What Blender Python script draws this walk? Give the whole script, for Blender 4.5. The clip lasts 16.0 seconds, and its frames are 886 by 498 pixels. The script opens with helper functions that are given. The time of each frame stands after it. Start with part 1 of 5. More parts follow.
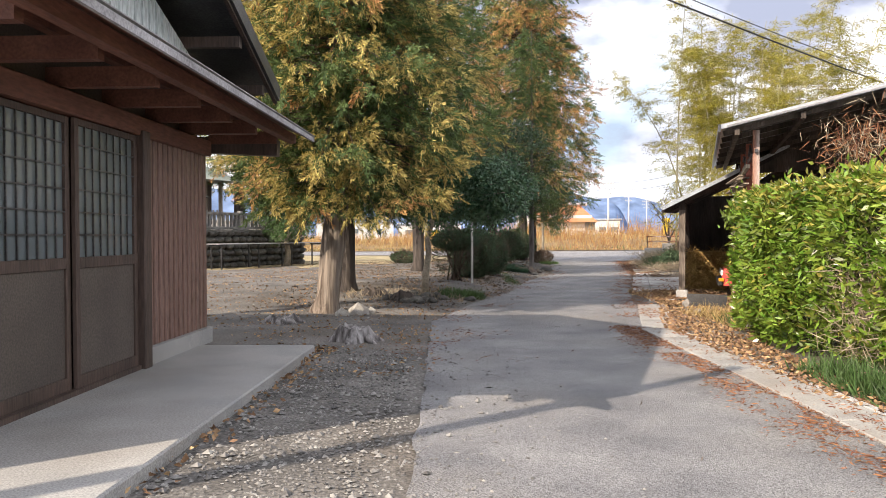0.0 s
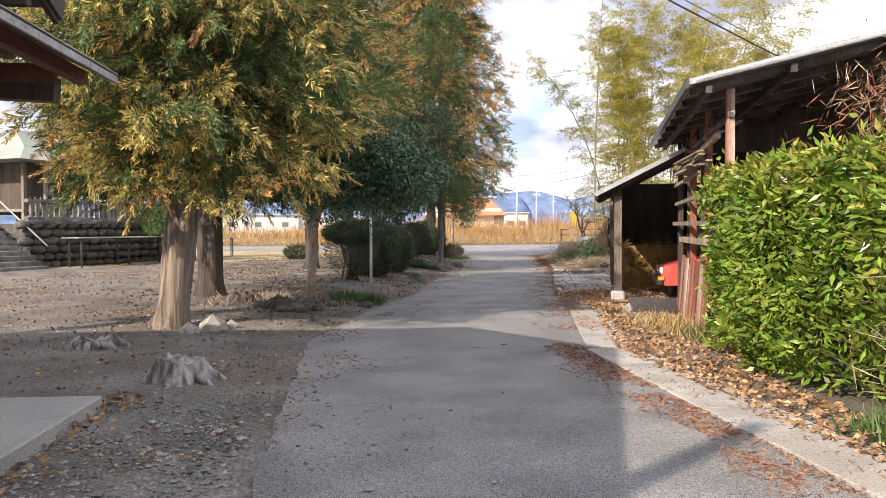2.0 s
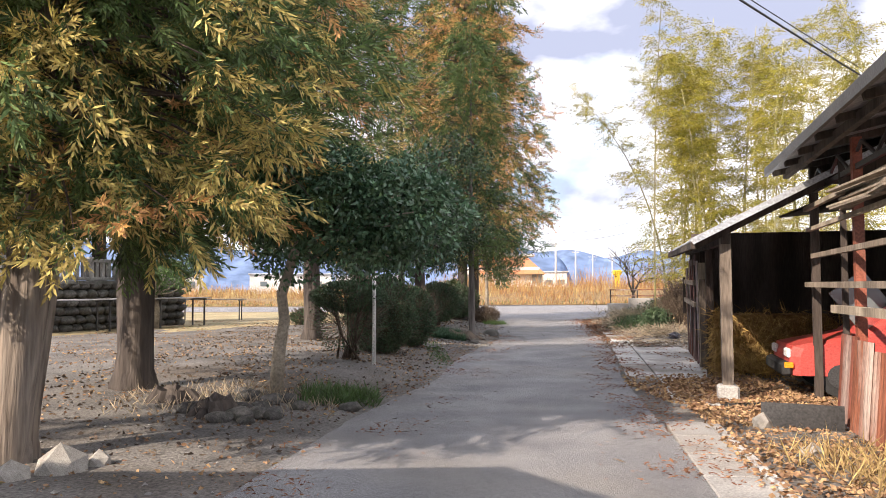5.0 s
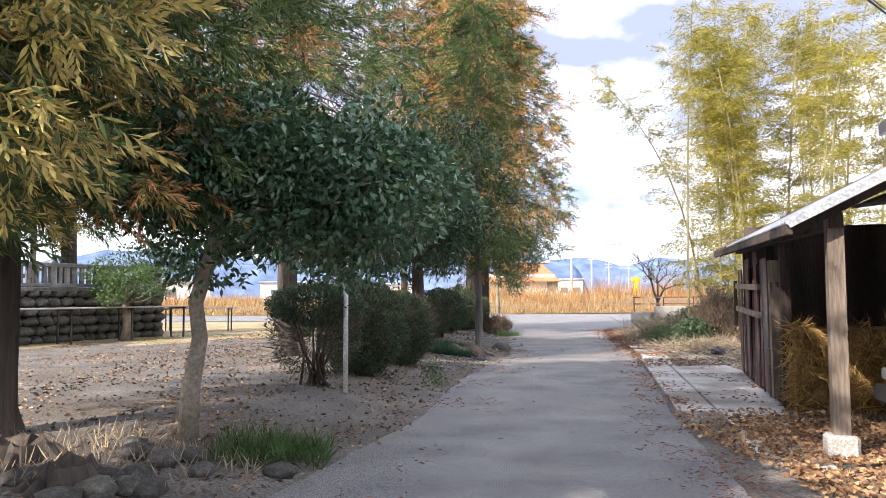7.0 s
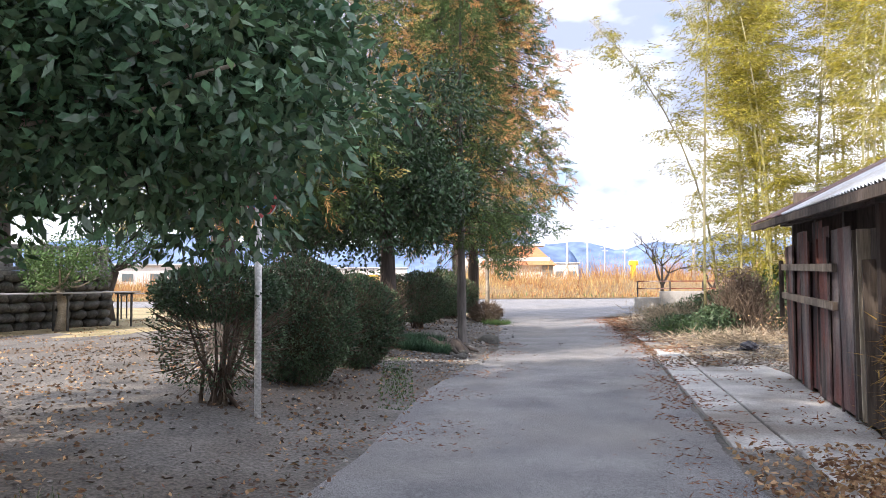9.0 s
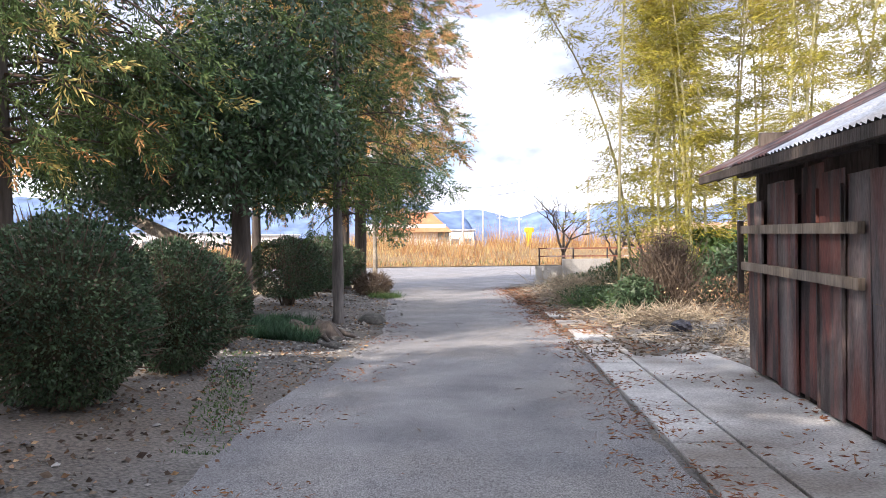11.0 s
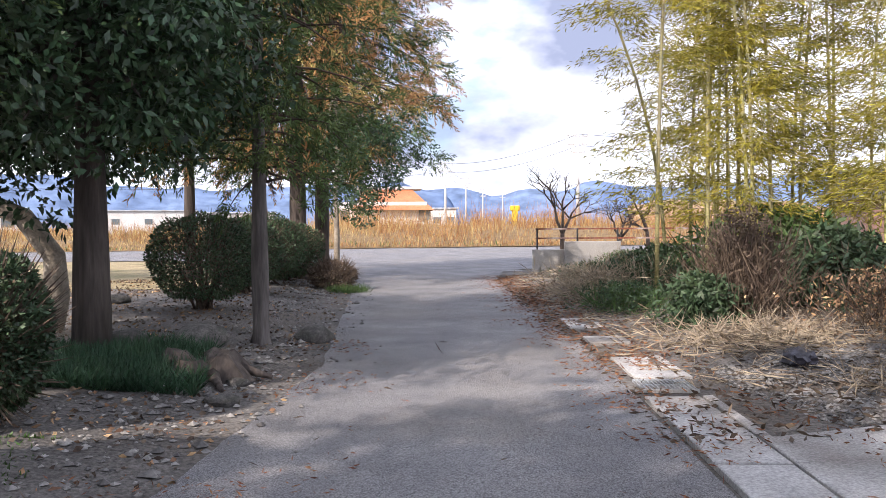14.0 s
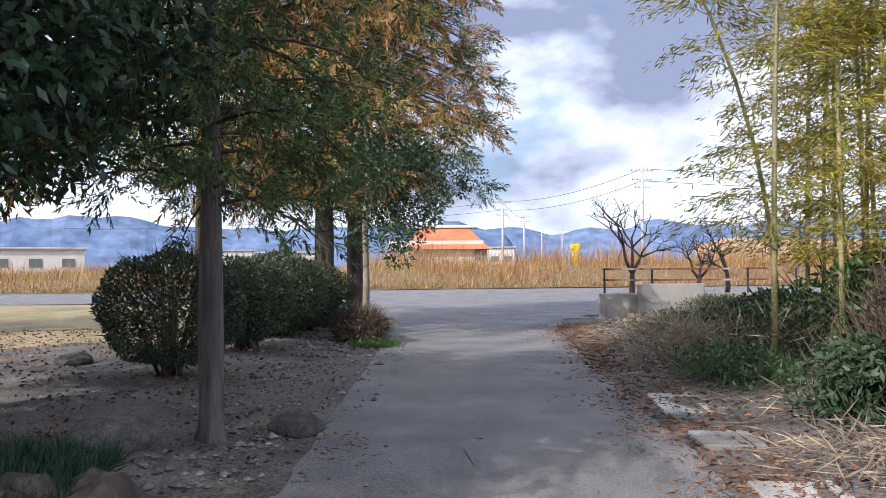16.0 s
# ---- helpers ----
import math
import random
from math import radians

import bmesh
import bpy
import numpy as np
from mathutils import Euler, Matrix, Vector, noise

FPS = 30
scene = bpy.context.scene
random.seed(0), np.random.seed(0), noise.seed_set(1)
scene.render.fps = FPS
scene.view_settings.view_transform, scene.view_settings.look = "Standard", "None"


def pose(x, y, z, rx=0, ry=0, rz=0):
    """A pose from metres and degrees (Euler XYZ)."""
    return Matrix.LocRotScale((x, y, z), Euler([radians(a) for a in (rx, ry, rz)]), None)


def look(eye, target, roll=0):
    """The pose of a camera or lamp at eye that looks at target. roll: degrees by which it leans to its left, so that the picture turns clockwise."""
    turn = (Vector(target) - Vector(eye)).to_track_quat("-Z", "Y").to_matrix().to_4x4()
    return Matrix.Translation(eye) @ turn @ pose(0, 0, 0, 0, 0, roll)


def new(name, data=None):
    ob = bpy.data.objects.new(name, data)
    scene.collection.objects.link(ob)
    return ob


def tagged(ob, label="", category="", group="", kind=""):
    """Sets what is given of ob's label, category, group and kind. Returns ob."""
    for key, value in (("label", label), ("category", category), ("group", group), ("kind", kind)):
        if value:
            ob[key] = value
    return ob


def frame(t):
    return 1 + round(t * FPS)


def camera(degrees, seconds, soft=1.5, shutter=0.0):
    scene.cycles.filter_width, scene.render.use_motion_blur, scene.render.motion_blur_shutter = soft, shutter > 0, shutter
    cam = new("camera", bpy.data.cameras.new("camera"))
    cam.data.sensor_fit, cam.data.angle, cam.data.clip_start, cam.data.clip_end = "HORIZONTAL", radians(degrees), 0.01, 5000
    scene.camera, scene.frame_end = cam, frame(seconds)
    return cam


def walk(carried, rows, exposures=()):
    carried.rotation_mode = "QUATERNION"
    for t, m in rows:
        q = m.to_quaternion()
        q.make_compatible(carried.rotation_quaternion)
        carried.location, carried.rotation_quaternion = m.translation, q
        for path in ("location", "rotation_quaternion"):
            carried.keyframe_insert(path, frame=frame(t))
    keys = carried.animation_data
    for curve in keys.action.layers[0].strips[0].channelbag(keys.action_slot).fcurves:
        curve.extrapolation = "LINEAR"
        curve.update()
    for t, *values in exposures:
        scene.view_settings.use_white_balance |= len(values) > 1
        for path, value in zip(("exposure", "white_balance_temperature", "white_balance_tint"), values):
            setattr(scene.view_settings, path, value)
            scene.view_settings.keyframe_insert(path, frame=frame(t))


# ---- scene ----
cam = camera(60.3, 16.0, soft=0.75)
METRES, EYE, TILT, LEAN, TURN = 25.4, 1.5, 0.0, 0.0, 0.0
ROWS = [
    (0.0, 0.0, 0.0, 0.0, -0.0, -1.0, 0.21),
    (0.5, 0.0065, 0.033, -0.0008, -4.14, -0.98, 0.28),
    (1.0, 0.0088, 0.0656, -0.0019, -7.05, -1.19, 0.19),
    (1.5, 0.0116, 0.0978, -0.0026, -7.39, -1.37, 0.2),
    (2.0, 0.0144, 0.1292, -0.0021, -6.84, -1.49, 0.2),
    (2.5, 0.0174, 0.1608, -0.0017, -6.6, -1.42, 0.21),
    (3.0, 0.0213, 0.1913, -0.0012, -6.53, -1.33, 0.24),
    (3.5, 0.0262, 0.2218, 0.0002, -6.46, -0.66, 0.29),
    (4.0, 0.0312, 0.2512, 0.0003, -5.65, 1.29, 0.3),
    (6.5, 0.0596, 0.4031, 0.0, -3.11, 3.48, 0.27),
    (7.0, 0.0642, 0.434, -0.001, -3.01, 3.57, 0.28),
    (7.5, 0.0699, 0.4649, -0.0017, -3.03, 3.2, 0.25),
    (8.0, 0.0747, 0.4953, -0.0018, -3.24, 2.73, 0.25),
    (8.5, 0.0816, 0.5262, -0.0014, -3.37, 2.45, 0.3),
    (9.0, 0.0874, 0.5573, -0.0011, -3.37, 2.38, 0.32),
    (9.5, 0.095, 0.5882, -0.0012, -3.77, 2.36, 0.31),
    (10.0, 0.101, 0.6186, -0.0013, -7.28, 1.79, 0.34),
    (12.5, 0.1295, 0.7732, -0.0012, -12.34, -1.99, 0.32),
    (13.0, 0.136, 0.8035, -0.001, -12.51, -2.03, 0.3),
    (13.5, 0.1446, 0.8333, -0.0007, -12.55, -1.94, 0.29),
    (14.0, 0.1514, 0.8628, 0.0006, -12.51, -1.74, 0.3),
    (14.5, 0.1597, 0.892, 0.0008, -12.06, -0.97, 0.28),
    (15.0, 0.1677, 0.9218, 0.0009, -10.46, -0.05, 0.32),
    (15.5, 0.177, 0.951, 0.0011, -9.12, 0.38, 0.36),
    (16.0, 0.1856, 0.9808, 0.0013, -8.1, 1.24, 0.37),
]
EXPOSURES = [(0.0, 0.45, 6450, 13), (4.0, 0.5, 6550, 16), (6.5, 0.75, 6150, 15), (10.0, 0.8, 6000, 15), (12.5, 0.6, 6050, 18), (14.0, 0.35, 5950, 18), (15.0, 0.08, 5750, 16), (16.0, -0.05, 5650, 15)]
walk(cam, [(t, pose(0, 0, EYE, TILT, LEAN, TURN) @ pose(METRES * x, METRES * y, METRES * z, 90 + pitch, roll, yaw)) for t, x, y, z, yaw, pitch, roll in ROWS], EXPOSURES)

# ---------- sun and sky ----------
SUN_AZ = math.radians(232)   # compass angle of the sun, clockwise from +y
SUN_EL = math.radians(33)
world = bpy.data.worlds.new("sky")
scene.world = world
world.use_nodes = True
wt = world.node_tree
wt.nodes.clear()
w_out = wt.nodes.new("ShaderNodeOutputWorld")
w_bg = wt.nodes.new("ShaderNodeBackground")
w_sky = wt.nodes.new("ShaderNodeTexSky")
w_sky.sky_type = 'NISHITA'
w_sky.sun_disc = False
w_sky.sun_elevation = SUN_EL
w_sky.sun_rotation = SUN_AZ
w_sky.air_density = 1.0
w_sky.dust_density = 1.0
w_tc = wt.nodes.new("ShaderNodeTexCoord")
w_map = wt.nodes.new("ShaderNodeMapping")
w_map.inputs["Scale"].default_value = (1.0, 1.0, 2.0)
w_map.inputs["Location"].default_value = (0.35, 0.1, 0.25)
w_no = wt.nodes.new("ShaderNodeTexNoise")
w_no.inputs["Scale"].default_value = 2.3
w_no.inputs["Detail"].default_value = 9
w_no.inputs["Roughness"].default_value = 0.55
w_rp = wt.nodes.new("ShaderNodeValToRGB")
w_rp.color_ramp.elements[0].position = 0.33
w_rp.color_ramp.elements[1].position = 0.44
w_no2 = wt.nodes.new("ShaderNodeTexNoise")
w_no2.inputs["Scale"].default_value = 3.6
w_no2.inputs["Detail"].default_value = 6
w_rp2 = wt.nodes.new("ShaderNodeValToRGB")
w_rp2.color_ramp.elements[0].position = 0.40
w_rp2.color_ramp.elements[0].color = (3.0, 3.3, 4.2, 1)
w_rp2.color_ramp.elements[1].position = 0.55
w_rp2.color_ramp.elements[1].color = (9.4, 9.4, 9.6, 1)
w_mix = wt.nodes.new("ShaderNodeMixRGB")
wt.links.new(w_tc.outputs["Generated"], w_map.inputs["Vector"])
wt.links.new(w_map.outputs[0], w_no.inputs["Vector"])
wt.links.new(w_map.outputs[0], w_no2.inputs["Vector"])
wt.links.new(w_no.outputs[0], w_rp.inputs[0])
wt.links.new(w_no2.outputs[0], w_rp2.inputs[0])
wt.links.new(w_rp.outputs[0], w_mix.inputs[0])
wt.links.new(w_sky.outputs[0], w_mix.inputs[1])
wt.links.new(w_rp2.outputs[0], w_mix.inputs[2])
wt.links.new(w_mix.outputs[0], w_bg.inputs[0])
w_bg.inputs[1].default_value = 0.14
wt.links.new(w_bg.outputs[0], w_out.inputs[0])
sun = new("sun", bpy.data.lights.new("sun", 'SUN'))
sun.data.energy, sun.data.angle, sun.data.color = 5.0, math.radians(0.55), (1.0, 0.86, 0.68)
s_dir = Vector((math.sin(SUN_AZ) * math.cos(SUN_EL), math.cos(SUN_AZ) * math.cos(SUN_EL), math.sin(SUN_EL)))
sun.matrix_world = look(s_dir * 60, (0, 0, 0))


# ---------- materials ----------
def mat(name, c1, c2, scale=4.0, rough=0.8, bump=0.3, fine=60.0, metal=0.0, c3=None, stretch=(1, 1, 1), coords="Object", island=0.0, lo=0.35, hi=0.65, trans=0.0, spec=0.5, stain=0.8, rnd=0.0, grain=0.3):
    """Two-scale noise material: c1 to c2 by broad noise, c3 in stains, fine grain in colour and relief."""
    m = bpy.data.materials.new(name)
    m.use_nodes = True
    nt = m.node_tree
    b = nt.nodes["Principled BSDF"]
    b.inputs["Roughness"].default_value = rough
    b.inputs["Metallic"].default_value = metal
    b.inputs["Specular IOR Level"].default_value = spec
    tc = nt.nodes.new("ShaderNodeTexCoord")
    mp = nt.nodes.new("ShaderNodeMapping")
    mp.inputs["Scale"].default_value = stretch
    if coords == "World":
        ge = nt.nodes.new("ShaderNodeNewGeometry")
        nt.links.new(ge.outputs["Position"], mp.inputs[0])
    else:
        nt.links.new(tc.outputs[coords], mp.inputs[0])
    n1 = nt.nodes.new("ShaderNodeTexNoise")
    n1.inputs["Scale"].default_value, n1.inputs["Detail"].default_value = scale, 8
    n2 = nt.nodes.new("ShaderNodeTexNoise")
    n2.inputs["Scale"].default_value, n2.inputs["Detail"].default_value = fine, 4
    for n in (n1, n2):
        nt.links.new(mp.outputs[0], n.inputs["Vector"])
    r1 = nt.nodes.new("ShaderNodeValToRGB")
    r1.color_ramp.elements[0].position, r1.color_ramp.elements[1].position = lo, hi
    r1.color_ramp.elements[0].color, r1.color_ramp.elements[1].color = (*c1, 1), (*c2, 1)
    nt.links.new(n1.outputs[0], r1.inputs[0])
    col = r1.outputs[0]
    if c3:
        n3 = nt.nodes.new("ShaderNodeTexNoise")
        n3.inputs["Scale"].default_value, n3.inputs["Detail"].default_value = scale * 0.37, 6
        nt.links.new(mp.outputs[0], n3.inputs["Vector"])
        r3 = nt.nodes.new("ShaderNodeValToRGB")
        r3.color_ramp.elements[0].position, r3.color_ramp.elements[1].position = 0.48, 0.68
        r3.color_ramp.elements[1].color = (stain, stain, stain, 1)
        nt.links.new(n3.outputs[0], r3.inputs[0])
        m3 = nt.nodes.new("ShaderNodeMixRGB")
        m3.inputs[2].default_value = (*c3, 1)
        nt.links.new(r3.outputs[0], m3.inputs[0])
        nt.links.new(col, m3.inputs[1])
        col = m3.outputs[0]
    hs = nt.nodes.new("ShaderNodeHueSaturation")
    nt.links.new(col, hs.inputs["Color"])
    mr = nt.nodes.new("ShaderNodeMapRange")
    mr.inputs[1].default_value, mr.inputs[2].default_value = 0.3, 0.7
    mr.inputs[3].default_value, mr.inputs[4].default_value = 1 - grain, 1 + grain
    nt.links.new(n2.outputs[0], mr.inputs[0])
    val = mr.outputs[0]
    if island or rnd:
        src = nt.nodes.new("ShaderNodeNewGeometry").outputs["Random Per Island"] if island else nt.nodes.new("ShaderNodeObjectInfo").outputs["Random"]
        k = island or rnd
        m4 = nt.nodes.new("ShaderNodeMapRange")
        m4.inputs[3].default_value, m4.inputs[4].default_value = 1 - k, 1 + k
        nt.links.new(src, m4.inputs[0])
        mu = nt.nodes.new("ShaderNodeMath")
        mu.operation = 'MULTIPLY'
        nt.links.new(m4.outputs[0], mu.inputs[0])
        nt.links.new(val, mu.inputs[1])
        val = mu.outputs[0]
        m5 = nt.nodes.new("ShaderNodeMapRange")
        m5.inputs[3].default_value, m5.inputs[4].default_value = 0.5 - 0.03 * k, 0.5 + 0.03 * k
        nt.links.new(src, m5.inputs[0])
        nt.links.new(m5.outputs[0], hs.inputs["Hue"])
    nt.links.new(val, hs.inputs["Value"])
    nt.links.new(hs.outputs[0], b.inputs["Base Color"])
    if bump:
        bp = nt.nodes.new("ShaderNodeBump")
        bp.inputs["Strength"].default_value, bp.inputs["Distance"].default_value = bump, 0.02
        nt.links.new(n2.outputs[0], bp.inputs["Height"])
        nt.links.new(bp.outputs[0], b.inputs["Normal"])
    if trans:
        tr = nt.nodes.new("ShaderNodeBsdfTranslucent")
        nt.links.new(hs.outputs[0], tr.inputs[0])
        mx = nt.nodes.new("ShaderNodeMixShader")
        mx.inputs[0].default_value = trans
        out = nt.nodes["Material Output"]
        nt.links.new(b.outputs[0], mx.inputs[1])
        nt.links.new(tr.outputs[0], mx.inputs[2])
        nt.links.new(mx.outputs[0], out.inputs[0])
    return m


M_ASPH = mat("asphalt", (.19, .19, .2), (.3, .297, .3), 1.1, .85, .9, 110, c3=(.28, .26, .235), coords="World", stain=.6, grain=.8)
M_DIRT = mat("dirt", (.105, .098, .09), (.2, .188, .172), .9, .95, 1.0, 34, c3=(.135, .108, .082), coords="World", grain=.5)
M_LAWN = mat("sunlit_dry_lawn", (.3, .24, .13), (.42, .34, .19), 1.2, .95, .8, 30, c3=(.2, .19, .08), coords="World", grain=.4)
M_STRAW = mat("dry_grass", (.36, .25, .11), (.5, .37, .17), 2, .85, 0, 40, island=.45, trans=.25)
M_STRAWR = mat("rust_grass", (.34, .17, .07), (.44, .25, .1), 2, .85, 0, 40, island=.4, trans=.25)
M_GRAVEL = mat("gravel", (.17, .163, .155), (.28, .27, .25), 3, .85, .3, 30, rnd=.4, island=.45)
M_CONC = mat("concrete", (.36, .36, .35), (.46, .45, .43), 1.3, .85, .25, 70, c3=(.27, .25, .22), coords="World", rnd=.08)
M_GUTT = mat("gutter_concrete", (.31, .3, .285), (.45, .44, .42), 1.5, .88, .5, 60, c3=(.27, .23, .19), coords="World", rnd=.1)
M_CONCD = mat("old_concrete", (.44, .435, .425), (.6, .59, .57), 1.6, .9, .5, 50, c3=(.2, .175, .15), stain=.95, coords="World")
M_STONE = mat("stone", (.08, .075, .07), (.17, .16, .145), 3, .9, .8, 14, c3=(.05, .055, .04), rnd=.3)
M_STONEW = mat("weathered_stone", (.17, .165, .155), (.3, .29, .27), 3, .9, .6, 20, c3=(.09, .09, .08), rnd=.2)
M_STONEL = mat("pale_stone", (.3, .28, .25), (.42, .4, .36), 3, .85, .4, 30, rnd=.15)
M_BARK = mat("cedar_bark", (.085, .062, .048), (.27, .22, .175), 13, .95, 1.0, 30, stretch=(1, 1, .07), c3=(.33, .29, .25), lo=.38, hi=.58, stain=.5)
M_BARKD = mat("dark_bark", (.055, .045, .04), (.12, .1, .085), 5, .95, 1.0, 22, stretch=(1, 1, .12))
M_BARKS = mat("slim_bark", (.1, .088, .08), (.2, .18, .165), 7, .95, .8, 25, stretch=(1, 1, .15))
M_BARKG = mat("grey_bark", (.3, .26, .2), (.44, .38, .3), 6, .9, .5, 30, c3=(.15, .13, .11))
M_CGREEN = mat("cedar_green", (.055, .1, .032), (.15, .205, .06), 3, .7, 0, 30, island=.5, trans=.22)
M_CBRONZE = mat("cedar_bronze", (.42, .33, .1), (.62, .5, .17), 2, .75, 0, 30, island=.35, trans=.22)
M_CRUST = mat("cedar_rust", (.48, .25, .09), (.64, .37, .15), 2, .75, 0, 30, island=.4, trans=.28)
M_CDEAD = mat("cedar_dead", (.07, .05, .04), (.13, .09, .07), 3, .9, 0, 30, island=.3)
M_HOLLY = mat("holly_leaf", (.06, .13, .072), (.13, .22, .11), 3, .27, 0, 30, island=.5, trans=.2, spec=.7)
M_EVERG = mat("evergreen_leaf", (.032, .068, .032), (.068, .12, .052), 3, .4, 0, 30, island=.5, trans=.06)
M_COVER = mat("ground_cover", (.02, .06, .026), (.045, .105, .045), 3, .6, 0, 30, island=.4)
M_HEDGE = mat("hedge_leaf", (.095, .18, .02), (.25, .33, .05), 3, .3, 0, 30, island=.6, trans=.22)
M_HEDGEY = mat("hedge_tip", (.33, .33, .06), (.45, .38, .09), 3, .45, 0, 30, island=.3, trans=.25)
M_BUSH = mat("bush_leaf", (.035, .07, .033), (.085, .13, .06), 3, .6, 0, 30, island=.45, trans=.1)
M_TWIG = mat("twig", (.085, .06, .045), (.16, .12, .085), 4, .95, .3, 30, island=.3)
M_TWIGP = mat("pale_twig", (.3, .24, .17), (.42, .35, .25), 4, .95, .3, 30, island=.3)
# near-black colour standing in for shade between the leaves of hedge and bushes
M_GAPSHADE = mat("gap_shade", (.035, .035, .018), (.07, .06, .03), 8, .95, .8, 30)
M_BAMBOO = mat("bamboo_leaf", (.23, .225, .03), (.5, .42, .06), 2, .55, 0, 30, island=.45, trans=.4)
M_CULM = mat("bamboo_culm", (.3, .3, .1), (.5, .44, .2), 3, .45, .1, 30, c3=(.55, .5, .38), rnd=.3)
M_GRASS = mat("green_grass", (.05, .1, .025), (.1, .17, .05), 3, .6, 0, 30, island=.4, trans=.2)
M_LEAFB = mat("fallen_leaf", (.26, .15, .08), (.42, .27, .15), 3, .85, 0, 30, island=.5)
M_LEAFR = mat("fallen_needles", (.2, .085, .04), (.3, .135, .07), 3, .9, 0, 30, island=.45)
M_WOODB = mat("brown_stained_wood", (.06, .042, .034), (.105, .07, .055), 3, .6, .3, 40, stretch=(1, 1, .15))
M_WOODR = mat("red_stained_wood", (.12, .045, .03), (.19, .08, .052), 3, .65, .3, 40, stretch=(1, .2, 1))
M_WOODW = mat("weathered_wood", (.2, .165, .13), (.4, .34, .27), 3, .95, .7, 40, stretch=(1, 1, .12), rnd=.3)
M_WOODD = mat("dark_old_wood", (.05, .04, .034), (.12, .095, .08), 3, .95, .7, 40, stretch=(1, 1, .12), rnd=.35)
M_PANEL = mat("brown_panel", (.085, .07, .06), (.115, .095, .08), 1.5, .5, .1, 50)
M_SIDING = mat("brown_siding", (.2, .115, .09), (.25, .15, .12), 1.2, .45, .1, 40, stretch=(1, 1, .2))
M_WHITESID = mat("pale_siding", (.55, .6, .6), (.66, .7, .69), 1, .5, .1, 40, stretch=(1, 1, .2))
M_METALD = mat("dark_metal", (.06, .06, .062), (.11, .11, .112), 2, .4, .15, 40, metal=.5)
M_ROOFM = mat("roof_metal", (.5, .53, .56), (.66, .69, .72), 1.2, .38, .1, 40, metal=.5, c3=(.4, .36, .32))
M_RUST = mat("rusty_metal", (.15, .05, .03), (.28, .1, .06), 3, .75, .4, 40, c3=(.5, .44, .4), stretch=(2.2, 2.2, .3), rnd=.25, stain=.9)
M_RUSTD = mat("dark_rusty_metal", (.036, .027, .028), (.15, .05, .04), 3.0, .65, .5, 40, c3=(.3, .27, .26), stretch=(2.2, 2.2, .35), rnd=.35, stain=.6, lo=.42, hi=.6)
M_STEELR = mat("red_oxide_steel", (.3, .085, .05), (.38, .12, .075), 3, .6, .2, 40, c3=(.17, .07, .045))
M_HAY = mat("hay", (.34, .21, .07), (.48, .32, .12), 3, .95, .6, 60, island=.4)
M_REDCAR = mat("red_paint", (.52, .07, .06), (.6, .1, .085), 2, .35, 0, 40, spec=.6)
M_BLACK = mat("black_rubber", (.02, .02, .02), (.035, .035, .035), 3, .7, .1, 40)
M_WHITE = mat("white_paint", (.7, .7, .68), (.8, .8, .78), 3, .5, .1, 40, c3=(.55, .53, .48))
M_AMBER = mat("amber_lens", (.7, .3, .02), (.8, .36, .03), 3, .25, 0, 40)
M_SIGNR = mat("red_sign_paint", (.6, .06, .05), (.66, .08, .07), 2, .45, 0, 40)
M_SIGNB = mat("blue_sign_paint", (.05, .18, .5), (.06, .2, .56), 2, .45, 0, 40)
M_TIMBERG = mat("grey_timber", (.27, .26, .26), (.42, .41, .42), 2, .85, .4, 40, stretch=(.2, 1, 1), rnd=.15)
M_ROOFC = mat("copper_green_roof", (.26, .3, .27), (.36, .4, .36), 2, .7, .2, 40)
M_ORANGE = mat("orange_tile", (.46, .17, .075), (.56, .24, .11), .6, .8, .2, 8)
M_PLAST = mat("white_plaster", (.62, .6, .56), (.74, .72, .68), .4, .85, .1, 10)
# blue of the distant air mixed straight into the mountains' base colour
M_MOUNT = mat("haze_blue_mountain", (.14, .2, .33), (.19, .26, .4), .004, 1, 0, .02, spec=0)
M_HILL = mat("brown_hill", (.36, .24, .15), (.46, .33, .22), .05, 1, 0, .5, spec=0)
M_POLE = mat("pole_concrete", (.5, .5, .5), (.62, .62, .61), 1, .8, .1, 20)
M_CABLE = mat("cable", (.03, .03, .03), (.05, .05, .05), 1, .6, 0, 20)
M_YELLOW = mat("yellow_paint", (.75, .5, .02), (.8, .56, .03), 1, .5, 0, 20)
M_PLASTIC = mat("black_plastic", (.02, .02, .03), (.05, .05, .07), 9, .3, .6, 20)
M_STUMP = mat("weathered_stump", (.1, .09, .085), (.38, .36, .35), 11, .95, 1.0, 25, stretch=(1, 1, .12), lo=.38, hi=.6)

glass = bpy.data.materials.new("window_glass")
glass.use_nodes = True
_g = glass.node_tree.nodes["Principled BSDF"]
_g.inputs["Base Color"].default_value = (.16, .19, .2, 1)
_g.inputs["Roughness"].default_value = .12
_g.inputs["Specular IOR Level"].default_value = .9


# ---------- building helpers ----------
def part(name, bm, material, parent=None, label=""):
    """Links a bmesh as one mesh object, under a thing or part if given."""
    me = bpy.data.meshes.new(name)
    bm.to_mesh(me)
    bm.free()
    me.materials.append(material)
    ob = new(name, me)
    ob.parent = parent
    if label:
        ob["label"] = label
    return ob


def thing(name, label, category, m=None, group="", kind=""):
    e = new(name)
    e.empty_display_size = .2
    if m is not None:
        e.matrix_world = m
    return tagged(e, label, category, group, kind)


